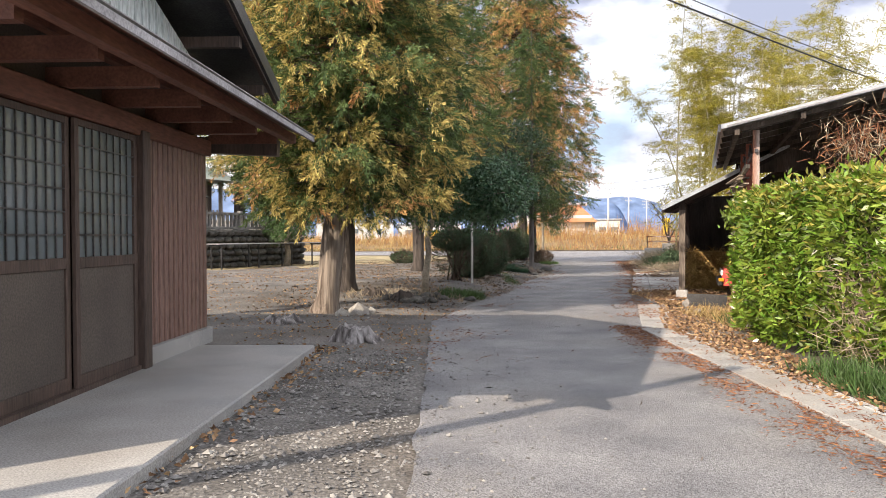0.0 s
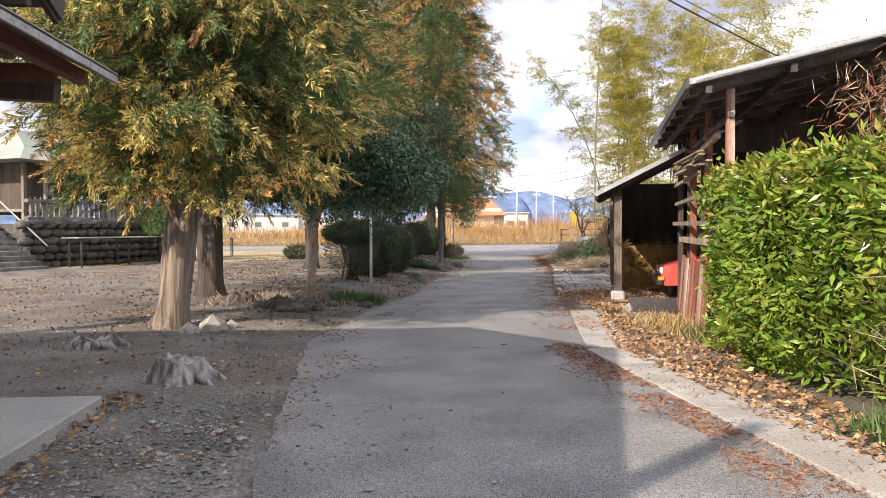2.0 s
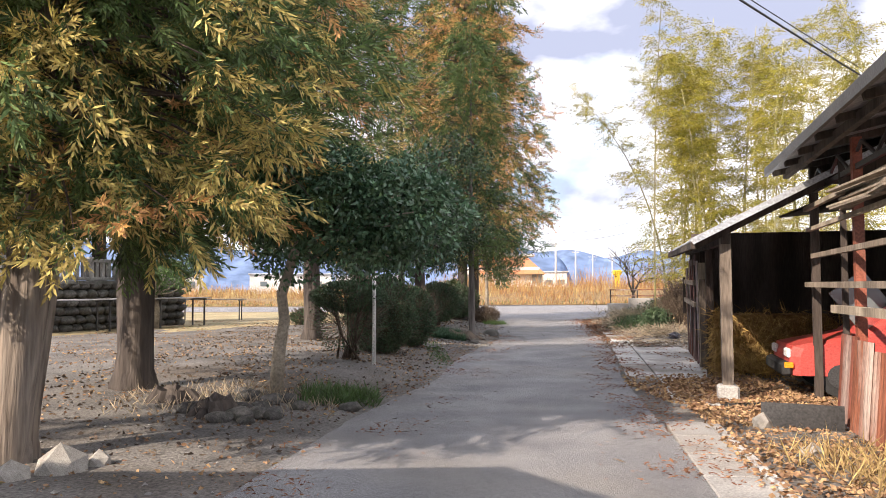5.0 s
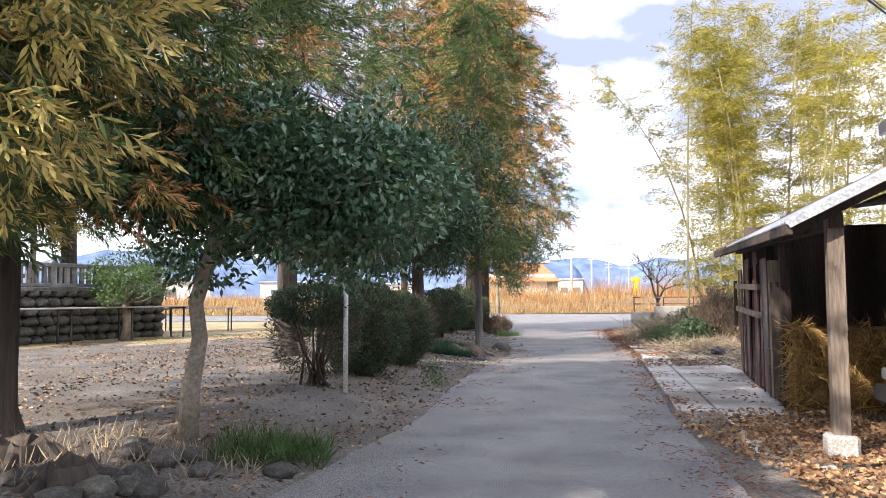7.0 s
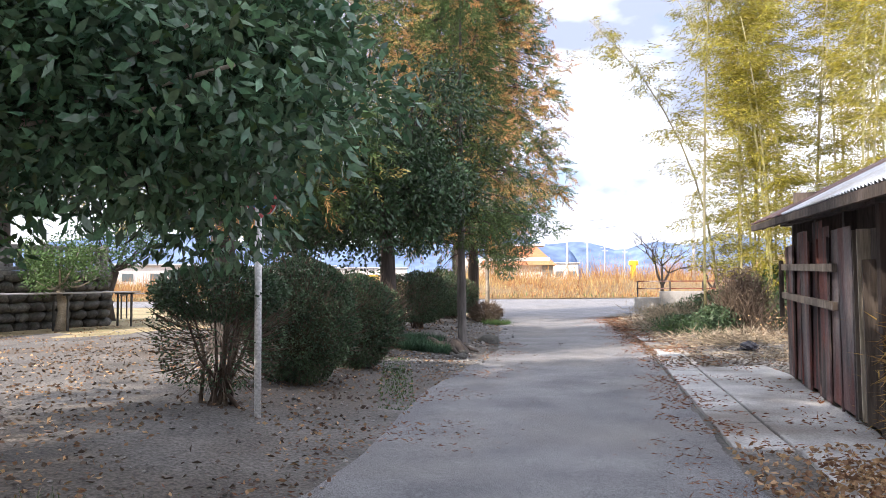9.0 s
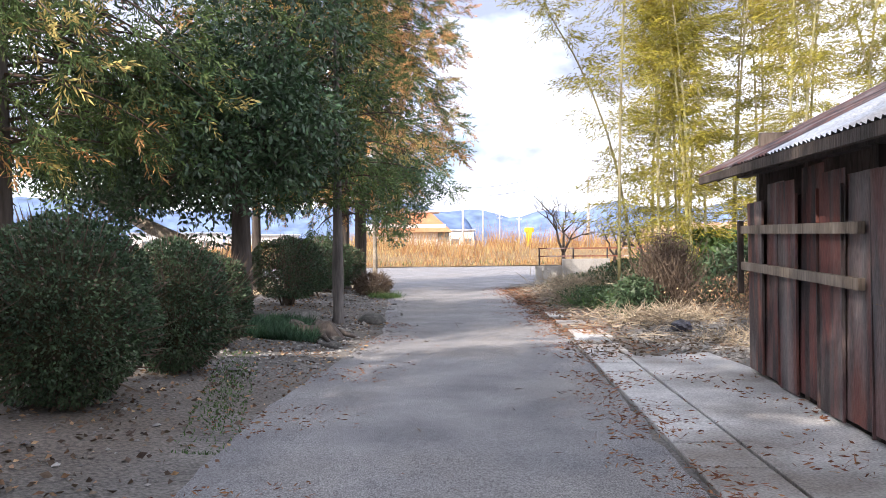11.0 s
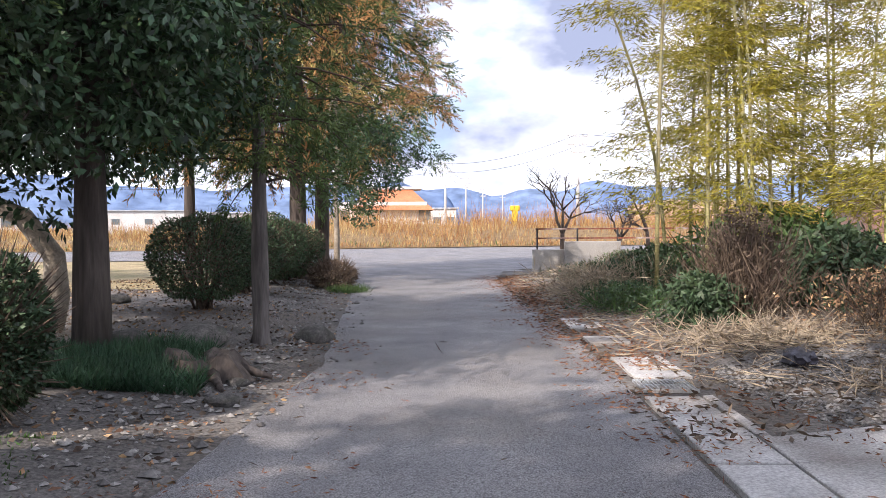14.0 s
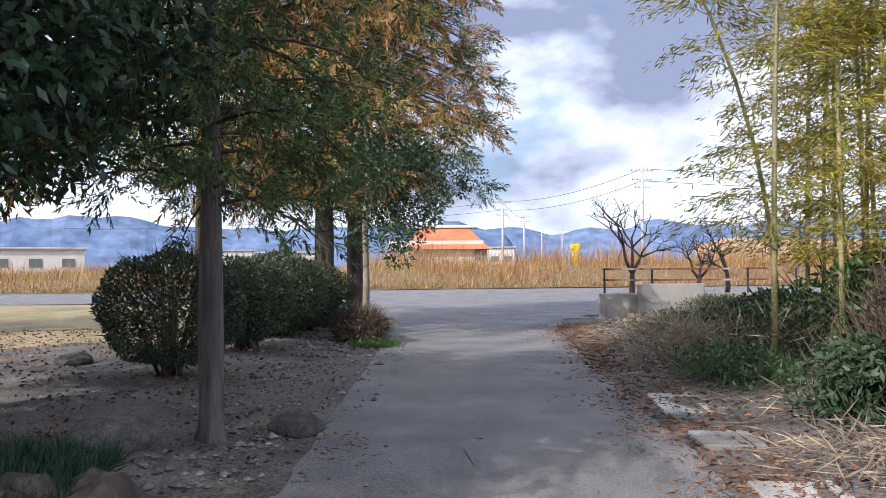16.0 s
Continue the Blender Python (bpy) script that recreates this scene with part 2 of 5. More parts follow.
def box(bm, c, s, rz=0.0, bev=0.0, rot=None):
    mt = Matrix.Translation(c) @ (rot if rot is not None else Matrix.Rotation(rz, 4, 'Z')) @ Matrix.Diagonal((*s, 1))
    r = bmesh.ops.create_cube(bm, size=1, matrix=mt)
    if bev:
        es = list({e for v in r["verts"] for e in v.link_edges})
        bmesh.ops.bevel(bm, geom=es, offset=bev, segments=1, affect='EDGES')
    return bm


def beam(bm, p, q, w, h, up=(0, 0, 1)):
    """A rectangular bar from p to q."""
    p, q = Vector(p), Vector(q)
    d = (q - p)
    z = d.normalized()
    u = Vector(up)
    if abs(z.dot(u)) > .98:
        u = Vector((1, 0, 0))
    x = u.cross(z).normalized()
    y = z.cross(x)
    r = Matrix((x, y, z)).transposed().to_4x4()
    bmesh.ops.create_cube(bm, size=1, matrix=Matrix.Translation((p + q) / 2) @ r @ Matrix.Diagonal((w, h, d.length, 1)))
    return bm


def tube(bm, pts, radii, seg=8, rough=0.0):
    """A tapered tube through points."""
    rings = []
    pts = [Vector(p) for p in pts]
    for i, p in enumerate(pts):
        d = (pts[min(i + 1, len(pts) - 1)] - pts[max(i - 1, 0)]).normalized()
        a = d.cross(Vector((0.3, 1, 0.1))).normalized()
        b = d.cross(a)
        ring = []
        for k in range(seg):
            th = 2 * math.pi * k / seg
            rr = radii[i] * (1 + rough * (noise.noise(Vector((math.cos(th) * 2, math.sin(th) * 2, i * .6)) + p * .1)))
            ring.append(bm.verts.new(p + (a * math.cos(th) + b * math.sin(th)) * rr))
        rings.append(ring)
    for r0, r1 in zip(rings, rings[1:]):
        for k in range(seg):
            bm.faces.new((r0[k], r0[(k + 1) % seg], r1[(k + 1) % seg], r1[k])).smooth = True
    bm.faces.new(rings[0][::-1])
    bm.faces.new(rings[-1])
    return bm


def rock_mesh(name, r, sub=2, seed=0, flat=.65):
    bm = bmesh.new()
    bmesh.ops.create_icosphere(bm, subdivisions=sub, radius=1)
    for v in bm.verts:
        n = noise.noise(v.co * 1.3 + Vector((seed * 7.1, seed, 0))) * .35 + noise.noise(v.co * 3 + Vector((seed, 3, 1))) * .12
        v.co = v.co * (1 + n) * r
        v.co.z *= flat
    for f in bm.faces:
        f.smooth = True
    me = bpy.data.meshes.new(name)
    bm.to_mesh(me)
    bm.free()
    return me


rng = np.random.default_rng(7)


def unit(a):
    return a / (np.linalg.norm(a, axis=1, keepdims=True) + 1e-9)


def blades(name, P, D, L, W, mats, idx=None, parent=None, fold=.0):
    """One mesh of many leaf-shaped quads: foot P, way D, length L, width W."""
    n = len(P)
    D = unit(D)
    S = unit(np.cross(D, rng.normal(size=(n, 3))))
    N = np.cross(D, S)
    L = np.broadcast_to(np.asarray(L, float), (n,))[:, None]
    W = np.broadcast_to(np.asarray(W, float), (n,))[:, None]
    V = np.empty((n, 4, 3))
    V[:, 0] = P
    V[:, 1] = P + D * L * .45 + S * W * .5 + N * W * fold
    V[:, 2] = P + D * L
    V[:, 3] = P + D * L * .45 - S * W * .5 + N * W * fold
    me = bpy.data.meshes.new(name)
    me.vertices.add(n * 4)
    me.vertices.foreach_set("co", V.reshape(-1))
    me.loops.add(n * 4)
    me.loops.foreach_set("vertex_index", np.arange(n * 4, dtype=np.int32))
    me.polygons.add(n)
    me.polygons.foreach_set("loop_start", np.arange(0, n * 4, 4, dtype=np.int32))
    for m in mats:
        me.materials.append(m)
    if idx is not None:
        me.polygons.foreach_set("material_index", np.asarray(idx, dtype=np.int32))
    me.update()
    me.validate()
    ob = new(name, me)
    ob.parent = parent
    if parent is not None:
        ob["kind"] = "stuff"
    return ob


# ---------- ground ----------
EDGE_Y = [-30, 0, 13.2, 17, 20.4, 24.5, 26.5, 30.3, 33.7, 42.3, 46, 60]
EDGE_L = [-.2, -.2, -.2, .7, 1.85, 2.6, 3.2, 4.35, 4.8, 6.0, 6.4, 6.4]
EDGE_R = [3.1, 3.1, 3.5, 4.25, 4.95, 6.05, 6.55, 7.5, 8.1, 9.9, 11.2, 12]


def road_l(y):
    return float(np.interp(y, EDGE_Y, EDGE_L))


def road_r(y):
    return float(np.interp(y, EDGE_Y, EDGE_R))


def smooth(a, b, x):
    k = min(1, max(0, (x - a) / (b - a)))
    return k * k * (3 - 2 * k)


def gz(x, y):
    """Height of the ground."""
    if y > 75:
        return .12 * smooth(75, 80, y)
    left = smooth(0, 2.2, road_l(y) - x) * smooth(14, 21, y) * (1 - smooth(41, 46, y)) * (1 - .7 * smooth(6, 14, road_l(y) - x))
    right = smooth(.3, 2.5, x - road_r(y)) * smooth(27.5, 30, y) * (1 - smooth(43, 46, y))
    bumpy = (noise.noise(Vector((x * .9, y * .9, 0))) * .035 + noise.noise(Vector((x * 2.7, y * 2.7, 3))) * .012)
    off = smooth(0, .5, max(road_l(y) - x, x - road_r(y)))
    if 0 < x - road_r(y) < (2.6 if 17.5 < y < 28 else .8 if y <= 17.5 else 0):   # level bed under slabs and apron
        bumpy, off = 0, 0
    if y > 46:
        off = 0
    return -.02 + .2 * left + .22 * right + off * (bumpy + .025)


def axis(dense0, dense1, step, far):
    a = list(np.arange(dense0, dense1 + 1e-6, step))
    lo, hi, s = dense0, dense1, step
    while hi < far:
        s *= 1.6
        hi += s
        lo -= s
        a = [lo] + a + [hi]
    return a


gx, gy = axis(-14, 16, .4, 3500), axis(-4, 76, .4, 3500)
bm = bmesh.new()
gv = [[bm.verts.new((x, y, gz(x, y) if abs(x) < 200 and abs(y) < 400 else 0)) for x in gx] for y in gy]
for j in range(len(gy) - 1):
    for i in range(len(gx) - 1):
        bm.faces.new((gv[j][i], gv[j][i + 1], gv[j + 1][i + 1], gv[j + 1][i])).smooth = True
for f in bm.faces:   # withered lawn at the back of the yard; its pale edge also paints where sunlight begins
    c = f.calc_center_median()
    if 33.5 + 5 * smooth(-6, 0, c.x) + 2.5 * noise.noise(c * .35) < c.y < 74 and c.x < road_l(c.y) - 3.2 + 1.2 * noise.noise(c * .6) + 3 * smooth(41, 46, c.y):
        f.material_index = 1
ground = tagged(part("ground", bm, M_DIRT), "bare brown dirt ground with scattered leaves and gravel", "ground", kind="structure")


ground.data.materials.append(M_LAWN)


def strip(name, ys, left, right, z, material, label, category="road"):
    bm = bmesh.new()
    rows = []
    for y in ys:
        a, b = left(y), right(y)
        rows.append([bm.verts.new((a + (b - a) * k / 8, y, z)) for k in range(9)])
    for r0, r1 in zip(rows, rows[1:]):
        for k in range(8):
            bm.faces.new((r0[k], r0[k + 1], r1[k + 1], r1[k]))
    return tagged(part(name, bm, material), label, category, kind="structure")


def jag(y, s, amp=.06):
    return noise.noise(Vector((y * 1.7, s, 0))) * amp + noise.noise(Vector((y * 6, s, 4))) * amp * .5


strip("road", np.arange(-30, 46.01, .2), lambda y: road_l(y) + jag(y, 1), lambda y: road_r(y) + jag(y, 5), .006, M_ASPH, "narrow grey worn asphalt lane between yard and shed")
strip("road_crossing", np.arange(46, 74.1, .5), lambda y: 6.4 - 5 * smooth(46, 58, y) - 70 * smooth(57, 66, y) + jag(y, 8, .4), lambda y: 12 + 78 * smooth(47, 54, y), .004, M_ASPH, "wide sunlit asphalt crossing in front of a dry field")
# ---------- hall beside the lane ----------
HALL = pose(-3.15, 10.15, 0, 0, 0, -2)   # local origin at the wall's far corner; x towards the lane, y along the wall
slab_bm = bmesh.new()
box(slab_bm, (.2, -7.5, .03), (2.45, 14.2, .17), bev=.015)
slab = part("concrete_porch", slab_bm, M_CONC)
slab.matrix_world = HALL @ pose(.1, 0, 0)
tagged(slab, "grey concrete porch slab along the hall's front", "porch", kind="structure")

hall = thing("hall", "wooden hall with lattice glass doors, brown siding and deep eaves", "building", HALL)
bm = bmesh.new()
box(bm, (-4.2, -2.95, 1.75), (8.2, 5.86, 3.3))
part("wall", bm, M_PANEL, hall, "dark wall core")
bm = bmesh.new()
box(bm, (-.03, -1.0, .2), (.2, 2.02, .2))
part("footing", bm, M_CONC, hall, "pale concrete footing")
y0 = -2.0
for i in range(14):   # ribbed brown siding
    bm = bmesh.new()
    box(bm, (-.015, y0 + .07 + i * .143, 1.45), (.05, .108, 2.3), bev=.01)
    part("siding_strip", bm, M_SIDING, hall)
bm = bmesh.new()
box(bm, (-.045, -1.0, 1.45), (.05, 2.0, 2.3))
part("siding_backing", bm, M_BLACK, hall)
for y, w in ((-2.1, .17), (-4.72, .14), (-6.0, .16)):
    bm = bmesh.new()
    box(bm, (.03, y, 1.36), (w, w, 2.5), bev=.01)
    part("post", bm, M_WOODB, hall, "dark brown square timber post")
bm = bmesh.new()
box(bm, (.0, -3.05, 2.66), (.16, 6.1, .2), bev=.01)
part("lintel", bm, M_WOODR, hall)
bm = bmesh.new()
box(bm, (0, -4.1, .13), (.14, 3.9, .06))
part("threshold", bm, M_WOODB, hall)
for k in range(3):   # lattice doors
    yc = -2.2 - .625 - k * 1.26
    dx = -.02 if k % 2 else .025
    door = new("lattice_door")
    door.parent = hall
    door["label"] = "sliding door with glass lattice above and brown panel below"
    for yy in (yc - .59, yc + .59):
        bm = bmesh.new()
        box(bm, (dx, yy, 1.35), (.04, .07, 2.4), bev=.004)
        part("stile", bm, M_WOODB, door)
    for zz, h in ((.21, .12), (1.27, .1), (2.52, .06)):
        bm = bmesh.new()
        box(bm, (dx, yc, zz), (.038, 1.12, h), bev=.004)
        part("rail", bm, M_WOODB, door)
    bm = bmesh.new()
    box(bm, (dx - .008, yc, .74), (.015, 1.12, .98))
    part("lower_panel", bm, M_PANEL, door)
    bm = bmesh.new()
    box(bm, (dx - .012, yc, 1.9), (.008, 1.12, 1.2))
    part("glass", bm, glass, door)
    for i in range(1, 8):
        bm = bmesh.new()
        box(bm, (dx + .005, yc - .56 + i * .14, 1.9), (.014, .014, 1.2))
        part("muntin", bm, M_METALD, door)
    for i in range(1, 6):
        bm = bmesh.new()
        box(bm, (dx + .008, yc, 1.32 + i * .2), (.014, 1.12, .014))
        part("muntin", bm, M_METALD, door)
# lower eave over the porch
bm = bmesh.new()
rot = Matrix.Rotation(math.radians(24), 4, 'Y')
box(bm, (.62, -2.8, 3.2), (1.5, 7.1, .035), rot=rot)
part("eave_roof", bm, M_METALD, hall, "dark sheet metal eave roof")
bm = bmesh.new()
box(bm, (.61, -2.8, 3.165), (1.46, 7.0, .03), rot=rot)
part("soffit", bm, M_WOODR, hall, "reddish brown board soffit")
bm = bmesh.new()
beam(bm, (1.29, .75, 2.88), (1.29, -6.3, 2.88), .03, .09)
part("fascia", bm, M_TIMBERG, hall, "grey metal eave edge")
for yy in (.45, -.6, -1.6, -2.6, -3.6, -4.6, -5.6):   # bracket beams with a notched end
    bm = bmesh.new()
    beam(bm, (-.1, yy, 2.86), (.85, yy, 2.86), .1, .17)
    beam(bm, (.82, yy, 2.9), (1.0, yy, 2.9), .1, .09)
    part("bracket_beam", bm, M_WOODR, hall)
for xx in (.35, 1.0):
    bm = bmesh.new()
    beam(bm, (xx, .7, 3.22 - .35 * xx), (xx, -6.2, 3.22 - .35 * xx), .1, .12)
    part("purlin", bm, M_WOODR, hall)
bm = bmesh.new()
beam(bm, (.85, .5, 2.72), (-.4, .5, 2.78), .16, .22)
part("end_beam", bm, M_WOODB, hall)
# gable with pale siding
SL = .36
bm = bmesh.new()
g0, g1, gm = .35, -5.95, -2.8
vv = [(.02, g0, 3.42), (.02, g1, 3.42), (.02, gm, 3.42 + SL * 3.15)]
va = [bm.verts.new(p) for p in vv]
vb = [bm.verts.new((-8, p[1], p[2])) for p in vv]
bm.faces.new(va)
bm.faces.new(vb[::-1])
for a in range(3):
    bm.faces.new((va[a], vb[a], vb[(a + 1) % 3], va[(a + 1) % 3]))
part("gable_wall", bm, M_WHITESID, hall, "pale blue-grey gable siding")
for i in range(44):
    yy = g0 - .18 - i * .18
    top = 3.42 + SL * (3.15 - abs(yy - gm)) - .03
    if top > 3.5:
        bm = bmesh.new()
        box(bm, (.03, yy, (3.42 + top) / 2), (.018, .02, top - 3.42))
        part("batten", bm, M_WHITESID, hall)
for sgn in (1, -1):
    bm = bmesh.new()
    ya, za = gm + sgn * 3.6, 3.58
    beam(bm, (-3.75, gm, za + SL * 3.6), (-3.75, ya, za), 9.0, .07, up=(0, 0, 1))
    part("roof_slope", bm, M_METALD, hall, "dark metal roof slope")
    for k, (xx, hh, mt) in enumerate(((.78, .2, M_METALD), (.74, .13, M_WOODB))):
        bm = bmesh.new()
        beam(bm, (xx, gm, za + SL * 3.6 - .06 - .07 * k), (xx, ya, za - .06 - .07 * k), .05, hh)
        part("bargeboard", bm, mt, hall, "dark bargeboard with metal edge")
    for frac in (.25, .6, .9):
        bm = bmesh.new()
        yy = gm + sgn * 3.45 * frac
        zz = za + SL * 3.6 * (1 - frac) - .22
        beam(bm, (-.2, yy, zz), (.7, yy, zz), .1, .13)
        part("purlin_end", bm, M_WOODB, hall)

# ---------- shed ----------
B0 = Vector((5.58, 17.8, 0))
BU, BV = Vector((.32, .947, 0)).normalized(), Vector((.947, -.32, 0)).normalized()
B_ANG = math.atan2(BV.y, BV.x)
BARN = Matrix.Translation(B0) @ Matrix.Rotation(B_ANG, 4, 'Z')     # local x: away from the lane, y: along the lane


def corr_sheet(bm, o, du, dv, nu, amp, th=.004):
    """Corrugated sheet from o, waves along du, plain along dv."""
    o, du, dv = Vector(o), Vector(du), Vector(dv)
    n = du.cross(dv).normalized()
    a, b = [], []
    for i in range(nu * 4 + 1):
        h = amp * math.sin(i * math.pi / 2)
        p = o + du * (i / (nu * 4)) + n * h
        a.append(bm.verts.new(p))
        b.append(bm.verts.new(p + dv))
    for i in range(nu * 4):
        bm.faces.new((a[i], a[i + 1], b[i + 1], b[i])).smooth = True


shed = thing("barn", "old open timber shed with metal roofs and rusty sheet walls", "shed", BARN)
rb = random.Random(4)
# upper roof and its truss
for i in range(7):
    bm = bmesh.new()
    corr_sheet(bm, (.7, -5.85 + i * .98, 3.2), (0, 1.0, 0), (6.3, 0, 1.39), 12, .012)
    part("roof_sheet", bm, M_ROOFM, shed, "pale corrugated roof sheet")
bm = bmesh.new()
beam(bm, (3.85, -5.88, 3.87), (3.85, 1.05, 3.87), 6.25, .02, up=(-.22, 0, 1))
part("roof_underlay", bm, M_TIMBERG, shed, "greyish boards under the upper roof")
bm = bmesh.new()
beam(bm, (.69, -5.9, 3.17), (.69, 1.05, 3.17), .04, .12)
part("eave_board", bm, M_METALD, shed)
for yy in (-5.85, 1.02):
    bm = bmesh.new()
    beam(bm, (.69, yy, 3.19), (7, yy, 4.58), .04, .07)
    part("verge_board", bm, M_ROOFM, shed)
for i in range(8):
    yy = -5.6 + i * .92
    bm = bmesh.new()
    beam(bm, (.75, yy, 3.12), (6.8, yy, 4.45), .06, .08)
    part("rafter", bm, M_WOODD, shed)
for xx in (.95, 1.9, 3.0, 4.4):
    bm = bmesh.new()
    beam(bm, (xx, -5.8, 3.06 + .22 * (xx - .7)), (xx, 1.0, 3.06 + .22 * (xx - .7)), .07, .1)
    part("purlin", bm, M_WOODD, shed)
for i in range(6):   # slim steel truss below the eave
    bm = bmesh.new()
    ya = -5.4 + i * 1.05
    beam(bm, (1.25, ya, 2.86), (1.25, ya + .52, 3.1), .03, .03)
    beam(bm, (1.25, ya + .52, 3.1), (1.25, ya + 1.05, 2.86), .03, .03)
    part("truss_web", bm, M_METALD, shed)
bm = bmesh.new()
beam(bm, (1.25, -5.5, 2.84), (1.25, 1.0, 2.84), .05, .06)
part("truss_chord", bm, M_METALD, shed)
for k, yy in enumerate((-5.4, -3.45, -1.5, .7)):
    for xx in (1.25, 5.8):
        bm = bmesh.new()
        top = 3.05 + .22 * (xx - .7)
        beam(bm, (xx, yy, 0), (xx, yy, top), .1, .1)
        part("column", bm, M_RUST if xx < 2 and k == 0 else M_STEELR if xx < 2 and k < 3 else M_WOODD, shed, "red oxide steel column" if xx < 2 and k < 3 else "")
    if k in (1, 2):
        bm = bmesh.new()
        beam(bm, (1.25, yy + .65, .0), (1.25, yy + .65, 3.0), .06, .06)
        part("stud", bm, M_WOODD, shed)
# loose rails and stacked timber along the open side
for zz, ya, yb, w in ((2.32, -3.2, .5, .05), (1.95, -5.2, 0.2, .06), (1.55, -5.5, .6, .07), (1.22, -5.6, -.9, .09), (2.6, -5.2, .6, .06)):
    bm = bmesh.new()
    beam(bm, (1.14, ya, zz + rb.uniform(-.04, .04)), (1.12, yb, zz + rb.uniform(-.05, .05)), w, w)
    part("rail", bm, M_WOODW, shed)
for i in range(9):
    bm = bmesh.new()
    beam(bm, (1.0 + rb.uniform(-.12, .25), -3.9 + rb.uniform(-.3, .3), 2.36 + .025 * i), (1.0 + rb.uniform(-.1, .2), -1.5 + rb.uniform(-.3, .3), 2.36 + .025 * i), .09, .022)
    part("stacked_board", bm, M_WOODW, shed)
# rusty corrugated sheets leaning on the columns
for i in range(6):
    bm = bmesh.new()
    ya = -5.1 + i * .62
    h = rb.uniform(.85, 1.0)
    tilt = rb.uniform(-.08, .08)
    corr_sheet(bm, (1.0 + .02 * (i % 2), ya, .02), (0.0, .66, rb.uniform(-.03, .03)), (.07, tilt * .5, h), 6, .016)
    part("rusty_sheet", bm, M_RUST, shed, "rust-brown corrugated metal sheet, streaked pale")
# back walls
bm = bmesh.new()
box(bm, (6.6, 1.0, 2.0), (.1, 14, 4.2))
part("back_wall", bm, M_WOODD, shed)
bm = bmesh.new()
box(bm, (3.3, 7.8, 1.3), (6.5, .1, 2.9))
part("far_wall", bm, M_WOODD, shed)
bm = bmesh.new()
prs = [(1.3, 2.95), (6.55, 3.1), (6.55, 4.42), (1.3, 3.28)]
f0 = [bm.verts.new((x, .9, z)) for x, z in prs]
f1 = [bm.verts.new((x, .98, z)) for x, z in prs]
bm.faces.new(f0)
bm.faces.new(f1[::-1])
for i in range(4):
    bm.faces.new((f0[i], f1[i], f1[(i + 1) % 4], f0[(i + 1) % 4]))
part("gable_wall", bm, M_WOODD, shed)
# lower roof reaching to the lane
LZ0, LZ1, LS = 2.07, 2.3, .5
for i in range(9):
    bm = bmesh.new()
    ya = -.32 + i * 1.0
    z0 = LZ0 + (LZ1 - LZ0) * i / 9
    corr_sheet(bm, (-.45, ya, z0 + .05), (0, 1.03, .025), (2.7, 0, 2.7 * LS), 10, .014)
    part("roof_sheet", bm, M_ROOFM if i < 6 else M_RUSTD, shed, "silvery corrugated metal roof sheet" if i < 6 else "dark rusted roof sheet at the shed's end")
bm = bmesh.new()
for zz, dx in ((.05, 0), (.02, .03)):
    beam(bm, (-.46 + dx, -.33, LZ0 + zz), (2.25, -.33, LZ0 + zz + 2.7 * LS), .03, .045)
part("verge_board", bm, M_ROOFM, shed, "pale metal roof edge")
bm = bmesh.new()
beam(bm, (-.42, -.3, LZ0 - .01), (-.42, 8.75, LZ1 - .01), .05, .09)
part("eave_board", bm, M_WOODD, shed)
bm = bmesh.new()
beam(bm, (4.4, 1.0, 3.25), (4.4, 8.7, 3.4), 4.6, .05, up=(-.1, 0, 1))
part("roof_deck", bm, M_WOODD, shed)
for i in range(8):
    yy = -.1 + i * 1.15
    z0 = LZ0 + (LZ1 - LZ0) * i / 8 - .02
    bm = bmesh.new()
    beam(bm, (-.4, yy, z0), (2.2, yy, z0 + 2.6 * LS), .06, .09)
    part("rafter", bm, M_WOODD, shed)
bm = bmesh.new()
beam(bm, (0, -.1, 2.15), (0, 8.4, 2.36), .12, .14)
part("wall_plate", bm, M_WOODD, shed)
bm = bmesh.new()
beam(bm, (0, 0, .2), (0, 0, 2.2), .14, .14)
box(bm, (0, 0, 1.2), (.005, .005, .005))
part("post", bm, M_WOODW, shed, "weathered grey-brown timber post")
bm = bmesh.new()
box(bm, (0, 0, .1), (.27, .27, .24), bev=.03)
part("post_base", bm, M_CONCD, shed, "concrete post footing")
for yy in (3.3, 4.6, 6.1, 7.7):
    bm = bmesh.new()
    beam(bm, (.06, yy, 0), (.06, yy, 2.3), .12, .12)
    part("post", bm, M_WOODD, shed)
for i in range(8):   # patched wall of boards and rusty sheets
    yy = 3.35 + i * .555
    sheet = i not in (0,)
    bm = bmesh.new()
    if sheet:
        corr_sheet(bm, (-.05 - .015 * (i % 2), yy, rb.uniform(.04, .1)), (0, .58, 0), (rb.uniform(-.04, .04), rb.uniform(-.04, .04), rb.uniform(1.85, 2.1)), 2, .006)
        part("wall_sheet", bm, M_RUSTD, shed, "dark rusted metal wall sheet, worn and streaked")
        bm = bmesh.new()
        beam(bm, (-.075, yy, .06), (-.075, yy + .02, 1.95), .015, .025)
        part("sheet_seam", bm, M_RUSTD, shed)
    else:
        for q in range(3):
            bm = bmesh.new()
            beam(bm, (-.02, yy + .1 + q * .17, .1), (-.03, yy + .12 + q * .17, 1.95 - .3 * (q == 0)), .03, .14)
            part("wall_board", bm, M_WOODW if q == 1 else M_WOODD, shed)
for zz in (1.62, 1.2):
    bm = bmesh.new()
    beam(bm, (-.1, 4.6, zz - .03), (-.1, 8.1, zz + .03), .05, .09)
    part("pole_rail", bm, M_WOODW, shed, "round grey rail on the wall")
